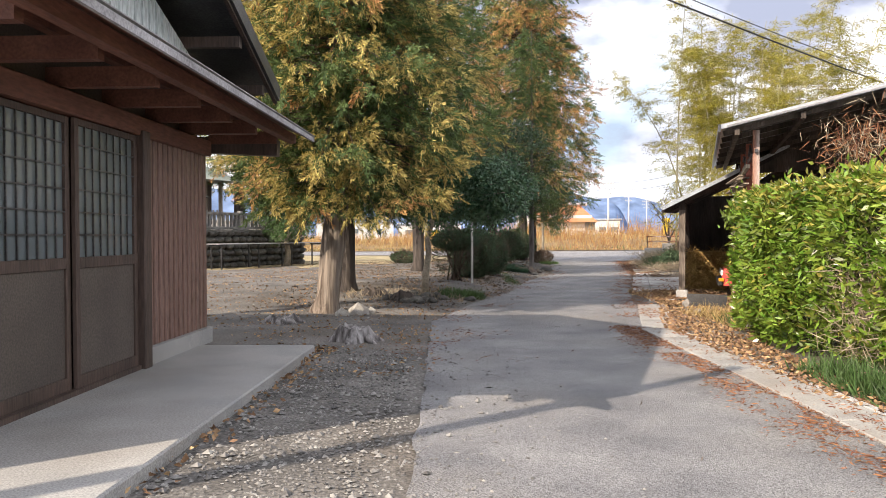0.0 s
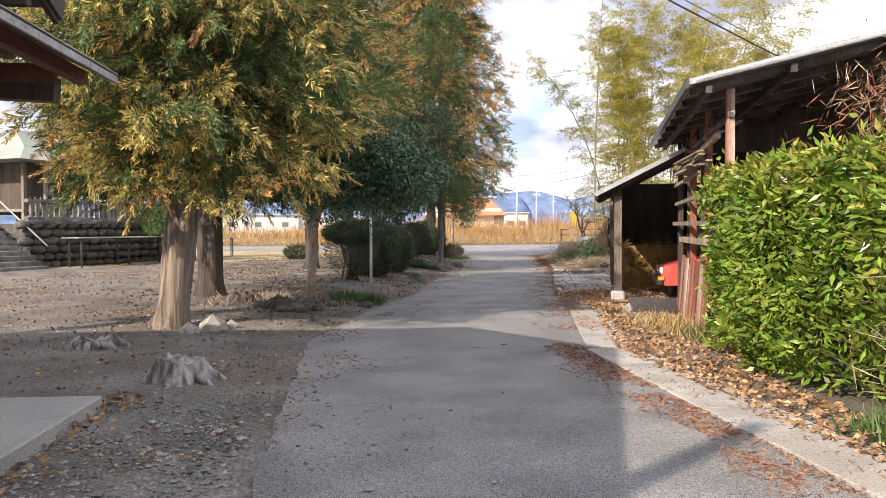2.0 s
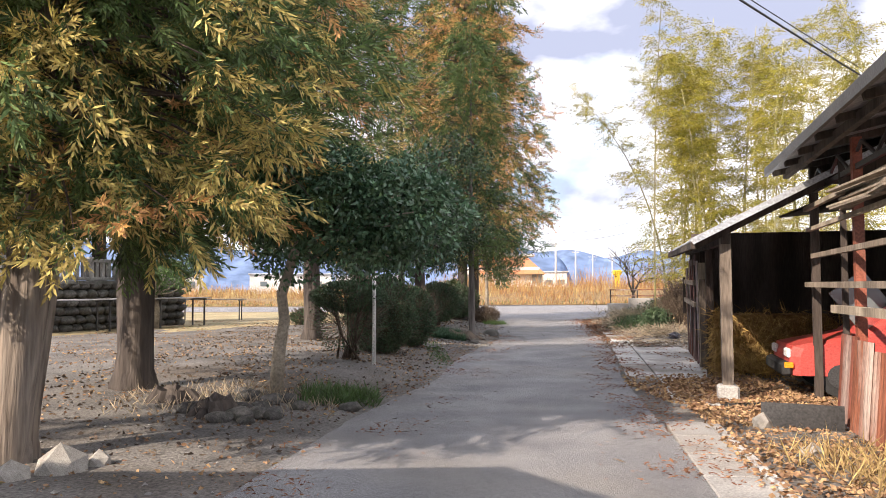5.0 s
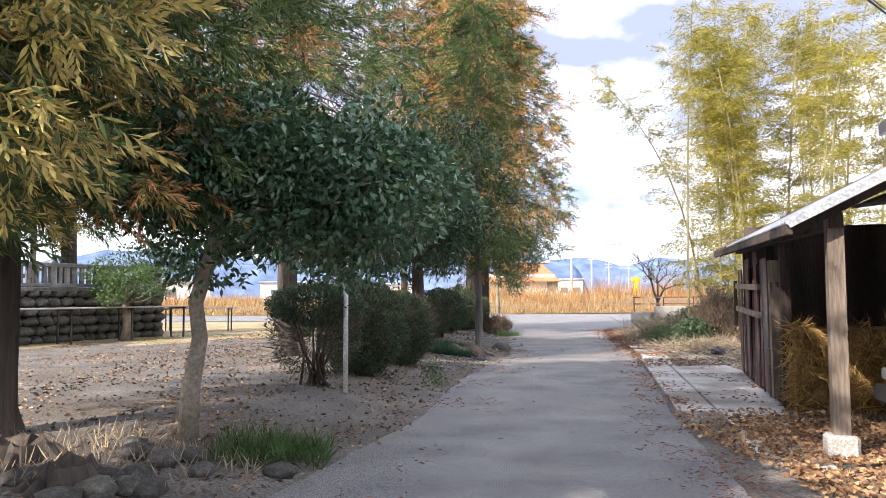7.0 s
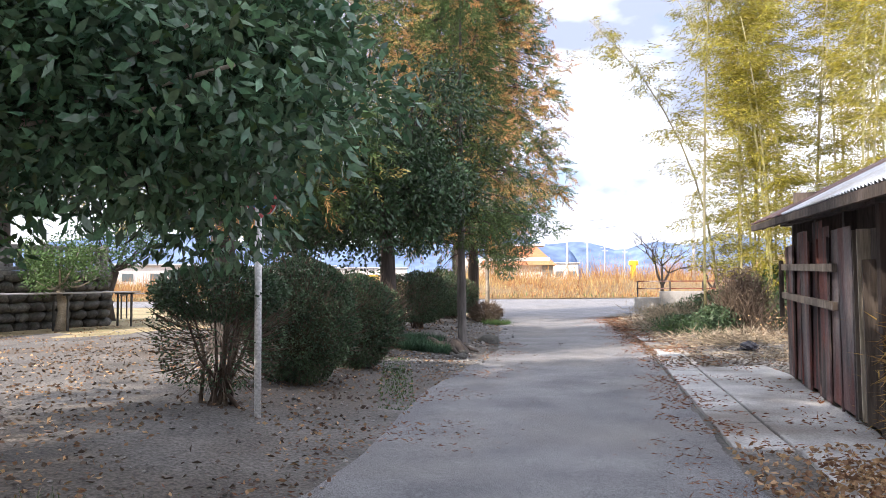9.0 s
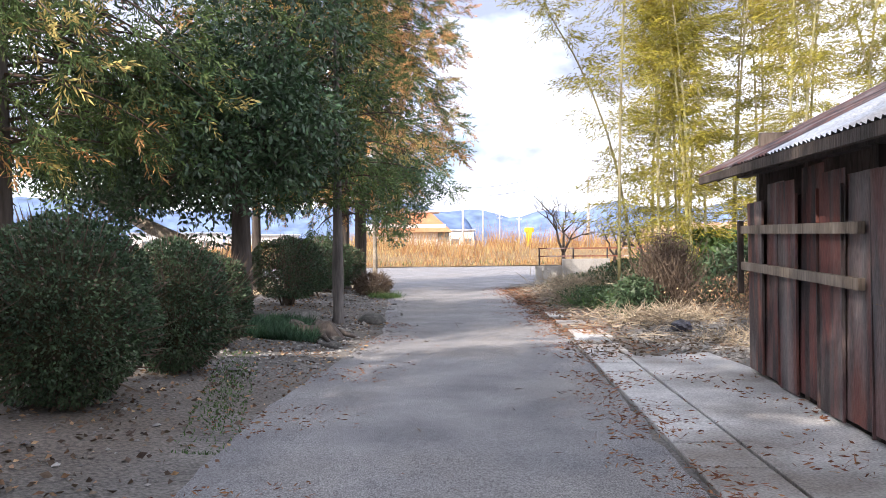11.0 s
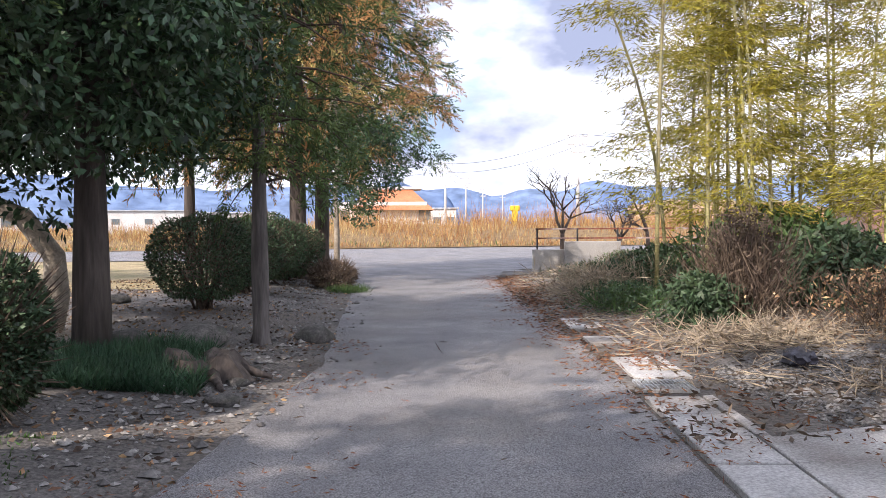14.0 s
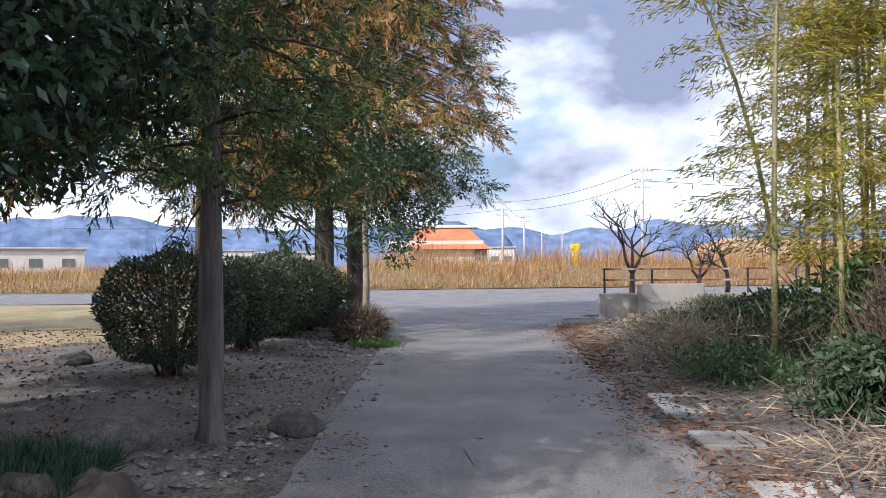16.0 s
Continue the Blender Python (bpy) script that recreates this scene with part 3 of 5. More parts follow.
bm = bmesh.new()
box(bm, (.03, 5.6, 1.0), (.02, 4.5, 1.9))
part("wall_lining", bm, M_WOODD, shed)
bm = bmesh.new()
beam(bm, (-.12, 8.0, .9), (-.12, 8.0, 1.75), .06, .06)
part("bracket", bm, M_WOODD, shed)

# hay in the shed
hay_bm = bmesh.new()
for ix in range(2):
    for iz in range(2):
        box(hay_bm, (.65 + ix * .95, 3.75 + .1 * iz, .28 + iz * .5), (.92, 1.1, .5), rz=rb.uniform(-.06, .06), bev=.08)
hay = thing("hay_stack", "loose golden straw bales stacked in the shed", "hay", BARN)
part("bale", hay_bm, M_HAY, hay)
n = 5000
hp = np.column_stack((rng.uniform(.15, 2.1, n), rng.uniform(2.9, 4.3, n), rng.uniform(.02, 1.1, n)))
hp[:, 1] = np.where(rng.random(n) < .6, 3.17 + rng.normal(0, .05, n) - .3 * np.exp(-hp[:, 2] * 4), hp[:, 1])
hp[:, 0] = np.where(rng.random(n) < .3, .17 + rng.normal(0, .05, n), hp[:, 0])
blades("straw", hp, rng.normal(size=(n, 3)) + [0, -.3, -.6], rng.uniform(.12, .35, n), .014, [M_HAY], parent=hay)

# red car, nose towards the lane
car = thing("car", "old red car parked under the shed roof", "car", BARN @ pose(.9, 1.45, 0, 0, 0, 0))
prof = [(0, .28), (0, .55), (.05, .68), (.9, .86), (1.5, 1.3), (2.7, 1.32), (3.3, .95), (3.5, .85), (3.5, .3)]
bm = bmesh.new()
loops = []
for yy, k in ((-.75, .93), (-.66, 1), (.66, 1), (.75, .93)):
    loops.append([bm.verts.new((1.75 + (x - 1.75) * (k if k < 1 else 1), yy, .28 + (z - .28) * k)) for x, z in prof])
for a, b in zip(loops, loops[1:]):
    for i in range(len(prof)):
        bm.faces.new((a[i], b[i], b[(i + 1) % len(prof)], a[(i + 1) % len(prof)])).smooth = False
bm.faces.new(loops[0])
bm.faces.new(loops[-1][::-1])
bmesh.ops.recalc_face_normals(bm, faces=bm.faces)
part("body", bm, M_REDCAR, car)
bm = bmesh.new()
box(bm, (-.04, 0, .36), (.14, 1.46, .2), bev=.04)
part("bumper", bm, M_BLACK, car, "dark grey bumper")
for yy in (-.52, .52):
    bm = bmesh.new()
    box(bm, (.0, yy, .58), (.06, .3, .13), bev=.02)
    part("headlight", bm, M_WHITE, car)
    bm = bmesh.new()
    box(bm, (-.02, yy * 1.3, .42), (.12, .12, .08), bev=.01)
    part("indicator", bm, M_AMBER, car, "amber indicator lens")
bm = bmesh.new()
beam(bm, (1.02, 0, .93), (1.48, 0, 1.27), 1.2, .02, up=(0, 1, 0))
part("windscreen", bm, glass, car)
for xx in (.62, 2.85):
    for yy in (-.66, .66):
        bm = bmesh.new()
        bmesh.ops.create_cone(bm, cap_ends=True, segments=20, radius1=.28, radius2=.28, depth=.17, matrix=Matrix.Translation((xx, yy, .28)) @ Matrix.Rotation(math.pi / 2, 4, 'X'))
        tyre = part("tyre", bm, M_BLACK, car)
        bm = bmesh.new()
        bmesh.ops.create_cone(bm, cap_ends=True, segments=14, radius1=.16, radius2=.16, depth=.19, matrix=Matrix.Translation((xx, yy, .28)) @ Matrix.Rotation(math.pi / 2, 4, 'X'))
        part("rim", bm, M_METALD, tyre)

# ---------- trees ----------
def branch_pts(p, d, ln, droop, n=5):
    out = [Vector(p)]
    d = Vector(d).normalized()
    for i in range(n):
        out.append(out[-1] + d * ln / n)
        d = (d + Vector((0, 0, -droop / n))).normalized()
    return out


def cedar(name, label, x, y, h, r_trunk, base_z, radius, n_br, seed, rust=0.0, lean=(0, 0), sprays=16, bronze=.5, bark=None, top_taper=.75, sz=1.0, kb=20, low=8.0, tilt=0.0):
    """Cedar: buttressed trunk, drooping limbs, and hanging plumes of needles, bronzed at their tips; sparser above the low part."""
    global rng
    rng = np.random.default_rng(seed)
    rr = random.Random(seed)
    z0 = gz(x, y) - .08
    tree = thing(name, label, "tree", Matrix.Translation((x, y, z0)))
    bm = bmesh.new()
    tube(bm, [(lean[0] * k * k + tilt * min(h * k, 2.8), lean[1] * k * k, h * k) for k in (0, .008, .02, .04, .1, .2, .4, .7, 1)],
         [r_trunk * f for f in (1.55, 1.32, 1.12, 1.03, .95, .88, .68, .35, .04)], 18, .3)
    part("trunk", bm, bark or M_BARK, tree)
    bm = bmesh.new()
    P, D, I, L = [], [], [], []
    n_low = int(n_br * .88)
    for i in range(n_br):
        lower = i < n_low
        if lower:
            z = base_z + (low - base_z) * (i + rr.random()) / n_low
        else:
            z = low + (h - low) * (i - n_low + rr.random()) / (n_br - n_low)
        t = (z - base_z) / (h - base_z)
        prof = (1 - t) ** top_taper * (.55 + .45 * smooth(0, .16, t))
        ln = radius * prof * rr.uniform(.55, 1.12) + .25
        th = i * 2.399 + rr.uniform(-.5, .5)
        d = Vector((math.cos(th), math.sin(th), rr.uniform(-.25, .3)))
        f = z / h
        pts = branch_pts((lean[0] * f * f + tilt * min(z, 2.8), lean[1] * f * f, z), d, ln, rr.uniform(.5, 1.0))
        if ln > 1.0:
            tube(bm, pts, [.022 * (1 - .8 * q / 5) * sz for q in range(6)], 4)
        big = sz if lower else sz * 1.9
        n_tuft = 7 if lower else 3
        hue = rr.random()
        for k in range(n_tuft):
            q = .97 if k == 0 else .15 + .85 * rr.random() ** .6
            fi = min(4, int(q * 5))
            c = pts[fi].lerp(pts[fi + 1], q * 5 - fi)
            out = Vector((rr.gauss(0, 1), rr.gauss(0, 1), rr.gauss(-.15, .5))) * .22 * min(1.5, ln * .55) if k else Vector((0, 0, 0))
            c = c + out
            if c.z < base_z - .4:
                continue
            axis_ = (d * rr.uniform(.3, .9) + out.normalized() * .5 + Vector((rr.gauss(0, .2), rr.gauss(0, .2), rr.uniform(-.9, .1)))).normalized()
            u = min(1, max(0, hue + rr.gauss(0, .16)))
            if u < bronze * (1 if q > .55 else .45):
                mi = 2 if rr.random() < rust else 1
            elif q < .4 and u > .8:
                mi = 3
            else:
                mi = 0
            for s in range(max(2, sprays // 7)):
                ax = (axis_ + Vector((rr.gauss(0, .38), rr.gauss(0, .38), rr.gauss(0, .32)))).normalized()
                P.append(c + Vector((rr.gauss(0, .05), rr.gauss(0, .05), rr.gauss(0, .05))) * big)
                D.append(ax)
                I.append(mi)
                L.append(rr.uniform(.26, .5) * big)
    tagged(part("limb_wood", bm, M_CDEAD, tree), kind="stuff")
    P, D, I, L = np.array(P), np.array(D), np.array(I), np.array(L)
    # needles of a plume stand round its axis and point to its tip; only the outer ones are bronzed
    n = len(P)
    s1 = unit(np.cross(D, rng.normal(size=(n, 3))))
    s2 = np.cross(D, s1)
    pos, way, ln, wd, idx = [], [], [], [], []
    for j in range(kb):
        a = (j + .3) / kb
        th = j * 2.4
        jit = rng.normal(0, .16, (n, 3))
        pos.append(P + D * (L * a)[:, None])
        way.append(D * .9 + (s1 * math.cos(th) + s2 * math.sin(th)) * (.95 - .6 * a) + jit + [0, 0, -.06])
        ln.append(L * (.33 - .14 * a) * rng.uniform(.75, 1.2, n))
        wd.append(L * .048 * rng.uniform(.75, 1.3, n))
        tip = rng.random(n) < (.25 + 1.1 * a)
        idx.append(np.where((I == 1) | (I == 2), np.where(tip, I, 0), I))
    blades("foliage", np.concatenate(pos), np.concatenate(way), np.concatenate(ln), np.concatenate(wd), [M_CGREEN, M_CBRONZE, M_CRUST, M_CDEAD], np.concatenate(idx), tree, .15)
    return tree


def broadleaf(name, label, x, y, stem, r_stem, crown, n_clump, n_leaf, leaf, material, bark, seed, clump_r=.55, category="tree", forks=4, extra=()):
    """Trunk through stem points, forks, and a crown of leafy clumps; crown = centre and radii."""
    global rng
    rng = np.random.default_rng(seed)
    rr = random.Random(seed)
    z0 = gz(x, y) - .04
    tree = thing(name, label, category, Matrix.Translation((x, y, z0)))
    bm = bmesh.new()
    n = len(stem)
    tube(bm, stem, [r_stem * (1.25 if i == 0 else 1 - .35 * i / n) for i in range(n)], 10, .35)
    part("trunk", bm, bark, tree)
    c, r = Vector(crown[:3]), Vector(crown[3:])
    bm = bmesh.new()
    P, D = [], []
    for i in range(n_clump):
        while True:
            q = Vector((rr.uniform(-1, 1), rr.uniform(-1, 1), rr.uniform(-1, 1)))
            if .35 < q.length < 1:
                break
        q = q * (1 + .55 * noise.noise(q * 2 + Vector((seed, 0, 0))))
        cc = c + Vector((q.x * r.x, q.y * r.y, q.z * r.z))
        if i % forks == 0:
            s0 = Vector(stem[-1])
            tube(bm, [s0, s0.lerp(cc, .5) + Vector((0, 0, -.12)), cc], [r_stem * .35, r_stem * .2, .01], 5)
        k = n_leaf // n_clump
        v = unit(rng.normal(size=(k, 3)))
        rad = clump_r * rng.uniform(.55, 1.05, k)[:, None]
        P.append(np.array(cc) + v * rad * [1, 1, .7])
        D.append(v * .7 + rng.normal(0, .6, (k, 3)) + [0, 0, -.25])
    tagged(part("limb_wood", bm, bark, tree), kind="stuff")
    P, D = np.concatenate(P), np.concatenate(D)
    m = len(P)
    blades("foliage", P, D, leaf * rng.uniform(.7, 1.25, m), leaf * .42 * rng.uniform(.8, 1.2, m), [material, *extra],
           (rng.random(m) < .04).astype(int) if extra else None, tree, .12)
    return tree


cedar("cedar_tree", "large cedar with pale flared trunk and bronze winter foliage", -2.32, 15.0, 14, .21, 2.35, 2.6, 320, 11, .1, sprays=35, bronze=.66, kb=26, top_taper=.55, low=7.5, tilt=.12)
cedar("cedar_tree", "large cedar with brown trunk behind another, bronzed foliage", -2.4, 18.75, 16, .22, 2.6, 3.5, 350, 12, .3, sprays=28, bronze=.36, kb=24, top_taper=.55, low=8, bark=M_BARKD)
cedar("cedar_tree", "tall dense green cedar with dark trunk in the yard", -.9, 28.0, 17, .19, 2.7, 3.1, 260, 13, .35, sprays=28, bronze=.2, bark=M_BARKD, sz=1.2, kb=16, top_taper=.45, low=10.5)
cedar("cedar_tree", "slim cedar with grey trunk beside the lane", 3.68, 31.6, 10, .095, 2.05, 1.7, 130, 14, .5, sprays=21, bronze=.12, bark=M_BARKS, sz=.9, kb=20, low=8)
cedar("cedar_tree", "tall twin-trunk cedar with rusty orange foliage", 4.5, 42.8, 20, .2, 3.3, 4.6, 300, 15, .75, sprays=35, bronze=.66, bark=M_BARKD, sz=1.3, kb=20, top_taper=.42, low=15)
cedar("cedar_tree", "tall cedar with rusty foliage beside its twin", 5.25, 44.6, 18, .19, 3.6, 4.0, 200, 16, .75, sprays=35, bronze=.66, bark=M_BARKD, sz=1.3, kb=20, top_taper=.45, low=15)
cedar("cedar_tree", "slender cedar behind the clipped bushes", 1.7, 43.0, 17, .13, 3.6, 2.6, 170, 20, .4, sprays=28, bronze=.4, bark=M_BARKD, sz=1.4, kb=14, top_taper=.42, low=13)
cedar("cedar_tree", "dark cedar standing on the shrine terrace", -10.5, 39.4, 15, .3, 4.2, 3.0, 170, 18, .2, sprays=21, bronze=.2, bark=M_BARKD, sz=1.5, kb=12, low=11)
cedar("cedar_tree", "dark green cedar behind the shrine terrace", -17.5, 38, 14, .25, 3.0, 2.9, 150, 19, .2, sprays=21, bronze=.2, bark=M_BARKD, sz=1.5, kb=12, low=11)
broadleaf("holly_tree", "evergreen holly with smooth pale trunk and glossy dark leaves", -.45, 18.6, [(0, 0, 0), (.03, 0, .5), (.1, .02, 1.0), (.06, 0, 1.35), (.22, .05, 1.9), (.3, .05, 2.5)], .085,
          (.8, .25, 2.55, 1.6, 1.65, .75), 140, 36000, .1, M_HOLLY, M_BARKG, 21, .44, extra=(M_GRASS,))
broadleaf("evergreen_tree", "dark evergreen tree with dense glossy crown", 2.0, 30.3, [(0, 0, 0), (.03, 0, 1), (0, .1, 2.2), (.05, 0, 3.6)], .17,
          (-.3, 0, 3.55, 2.5, 2.3, 1.8), 140, 30000, .12, M_EVERG, M_BARKD, 22, .55)
broadleaf("pine_tree", "spreading evergreen with low crooked limbs", 1.0, 32.5, [(0, 0, 0), (.12, .05, .5), (.1, 0, 1.0), (-.25, 0, 1.5), (-.8, 0, 1.75), (-1.4, .1, 2.1)], .15,
          (-1.0, .4, 3.2, 2.5, 2.1, 1.1), 110, 20000, .13, M_EVERG, M_BARKG, 23, .6)
broadleaf("slim_tree", "slender young evergreen with sparse dark leaves", 5.35, 41.0, [(0, 0, 0), (.03, 0, 1.2), (0, 0, 2.4), (.08, 0, 3.6), (0, 0, 5)], .07,
          (.55, -.3, 3.3, 1.4, 1.2, 1.5), 60, 8000, .1, M_EVERG, M_BARKG, 24, .36)
broadleaf("small_tree", "small pruned tree with yellow-green leaves by the long bench", -7.6, 37.0, [(0, 0, 0), (.1, 0, .6), (0, 0, 1.3)], .14,
          (0, 0, 2.0, 1.4, 1.2, .75), 40, 4600, .11, M_GRASS, M_BARKG, 25, .35)
broadleaf("small_tree", "small tree with bare grey trunk in the yard", -8.6, 43.5, [(0, 0, 0), (-.1, 0, .9), (.2, 0, 1.9)], .2,
          (0, 0, 3.0, 1.8, 1.6, 1.0), 40, 3000, .16, M_HOLLY, M_BARKD, 26, .45)

# ---------- clipped bushes ----------
def bush(label, x, y, rx, ry, h, seed, n=9000, leaf=.05, bare=.25, material=None, solid=False):
    """Clipped shrub: stems, domed crown of small leaves over twigs."""
    global rng
    rng = np.random.default_rng(seed)
    rr = random.Random(seed)
    b = thing("bush", label, "bush", Matrix.Translation((x, y, gz(x, y) - .03)), "clipped bushes along the lane")
    bm = bmesh.new()
    for i in range(16):
        th, q = rr.uniform(0, 6.28), rr.uniform(.1, .85)
        tube(bm, [(rr.gauss(0, .08), rr.gauss(0, .08), 0), (rx * q * .5 * math.cos(th), ry * q * .5 * math.sin(th), h * .35), (rx * q * math.cos(th), ry * q * math.sin(th), h * .75)], [.025, .018, .006], 5)
    tagged(part("stem_mass", bm, M_TWIG, b), kind="stuff")
    v = unit(rng.normal(size=(n, 3)))
    lump = np.array([1 + .13 * noise.noise(Vector(q) * 2.2 + Vector((seed * 3, 0, 0))) for q in v])
    rad = (1 - .22 * rng.random(n) ** 2) * lump
    hc = h * (1 + bare) / 2
    P = v * rad[:, None] * [rx, ry, h - hc] + [0, 0, hc]
    keep = P[:, 2] > .05 + bare * h * rng.random(n)
    P, v = P[keep], v[keep]
    m = len(P)
    blades("foliage", P, v * .8 + rng.normal(0, .7, (m, 3)), leaf * rng.uniform(.7, 1.3, m), leaf * .55, [material or M_BUSH, M_TWIG], (rng.random(m) < .06).astype(int), b, .1)
    # added solid body, painted dark as the shade seen between leaves
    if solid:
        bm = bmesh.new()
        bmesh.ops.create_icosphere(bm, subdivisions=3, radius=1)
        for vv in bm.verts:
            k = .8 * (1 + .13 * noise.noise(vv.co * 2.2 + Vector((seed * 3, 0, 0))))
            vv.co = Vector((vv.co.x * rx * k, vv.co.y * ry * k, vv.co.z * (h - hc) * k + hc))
        part("shade_core", bm, M_GAPSHADE, b)
    k = 900
    w = unit(rng.normal(size=(k, 3)))
    blades("twig_mass", w * (rng.random(k) ** .6)[:, None] * [rx * .9, ry * .9, (h - hc) * .9] + [0, 0, hc], w + [0, 0, .6], .3, .014, [M_TWIG], parent=b)
    return b


half_bush = bush("half-bare clipped bush with a thin leafy cap beside the white post", .35, 22.3, .68, .62, 1.5, 31, 2600, .04, .1)
cap_rng = np.random.default_rng(231)   # the leafy cap of the half-bare bush
cap_v = unit(cap_rng.normal(size=(9000, 3)))
cap_p = cap_v * (1 - .3 * cap_rng.random(9000)[:, None]) * [.72, .66, .3] + [0, 0, 1.2]
blades("leafy_cap", cap_p, cap_v + cap_rng.normal(0, .7, (9000, 3)), .045 * cap_rng.uniform(.7, 1.3, 9000), .024, [M_BUSH], None, half_bush, .1)
bush("dense rounded clipped bush", .95, 24.2, .76, .74, 1.65, 32, 26000, .04, .02, solid=True)
bush("dense rounded clipped bush", 1.6, 25.9, .58, .6, 1.45, 33, 20000, .04, .02, solid=True)
bush("rounded clipped bush beside the planted bed", 1.85, 27.7, .46, .5, 1.25, 34, 14000, .045, .06, solid=True)
bush("domed clipped bush with light showing through", 2.75, 34.6, .85, .85, 1.55, 35, 13000, .05, .1)
bush("flat domed clipped bush", 3.25, 37.6, .8, .8, 1.5, 36, 9000, .055, .1, solid=True)
bush("large domed clipped bush", 3.6, 39.8, 1.0, 1.0, 1.6, 37, 11000, .06, .05, solid=True)
bush("large domed clipped bush", 4.1, 41.6, 1.0, 1.0, 1.5, 38, 9000, .06, .05, solid=True)
bush("low reddish bush at the foot of a cedar", 5.2, 40.0, .55, .5, .7, 39, 2000, .06, .1, M_TWIG)
bush("dark low bush in the yard", -1.9, 36.5, .6, .6, .6, 40, 1800, .08, .05)

# ---------- hedge ----------
rng = np.random.default_rng(41)
hedge = thing("hedge", "tall bright green glossy-leaved hedge along the verge", "hedge")
HX0, HX1, HY0, HY1, HZ = 4.2, 5.6, 2.0, 11.6, 2.1


def hedge_face(y):
    return HX0 + .08 * math.sin(y * 1.7) + .35 * smooth(10.3, 11.8, y)


# added dark block inside the hedge, plays the shade in its leaf gaps
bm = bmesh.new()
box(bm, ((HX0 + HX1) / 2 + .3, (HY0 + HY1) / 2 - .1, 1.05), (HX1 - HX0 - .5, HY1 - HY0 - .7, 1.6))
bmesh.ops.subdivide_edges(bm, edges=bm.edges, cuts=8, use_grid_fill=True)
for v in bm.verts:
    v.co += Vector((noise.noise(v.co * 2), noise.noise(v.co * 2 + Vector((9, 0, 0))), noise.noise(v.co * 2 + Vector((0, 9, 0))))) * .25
part("core", bm, M_GAPSHADE, hedge)
n = 46000
u = rng.random(n)
yy = rng.uniform(HY0, HY1, n)
zz = rng.uniform(.08, HZ, n)
top = u > .72
end = (u > .62) & ~top
x_face = np.array([hedge_face(q) for q in yy])
lump = np.array([noise.noise(Vector((a * 1.6, b * 1.6, 2))) for a, b in zip(yy, zz)]) * .5
px = x_face + .25 * (zz < .35) + rng.random(n) ** 2 * .38 - lump * .6
pz = zz.copy()
nx, ny, nz = np.full(n, -1.0), np.zeros(n), np.zeros(n)
px[top] = rng.uniform(HX0, HX1, top.sum())
pz[top] = HZ - .12 + lump[top] * .5 - rng.random(top.sum()) ** 2 * .25 - .1 * np.cos(yy[top] * 1.1) + .28 * (rng.random(top.sum()) < .06) * rng.random(top.sum())
nx[top], nz[top] = -.2, 1
px[end] = rng.uniform(HX0 + .2, HX1, end.sum())
yy2 = yy.copy()
yy2[end] = HY1 - rng.random(end.sum()) ** 2 * .3 + lump[end] * .5
nx[end], ny[end] = 0, 1
P = np.column_stack((px, yy2, pz))
hole = (np.hypot((yy2 - 7.9) / .45, (pz - .85) / .4) < 1) & (px < 4.9) & (rng.random(n) < .85)   # bare patch
P, nn = P[~hole], np.column_stack((nx, ny, nz))[~hole]
m = len(P)
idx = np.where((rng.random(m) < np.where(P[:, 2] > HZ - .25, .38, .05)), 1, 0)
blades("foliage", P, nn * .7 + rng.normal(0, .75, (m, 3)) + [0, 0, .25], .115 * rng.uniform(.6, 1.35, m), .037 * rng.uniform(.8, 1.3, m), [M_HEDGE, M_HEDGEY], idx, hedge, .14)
k = 1500
blades("twig_mass", np.column_stack((rng.uniform(4.3, 4.7, k), rng.normal(7.9, .5, k), np.abs(rng.normal(.75, .35, k)))), rng.normal(size=(k, 3)) + [0, 0, .8], rng.uniform(.2, .5, k), .012, [M_TWIGP], parent=hedge)

# vine tangle on the shed roof edge
k = 700
vine = thing("dry_vine", "reddish dry vine tangle hanging over the shed's roof edge", "vine")
q = rng.normal(size=(k, 3)) * [.22, .4, .2] + [5.35, 9.7, 2.7]
blades("stem_mass", q, rng.normal(size=(k, 3)) + [0, 0, -.9], rng.uniform(.1, .3, k), .01, [M_LEAFR, M_TWIGP], (rng.random(k) < .35).astype(int), vine)

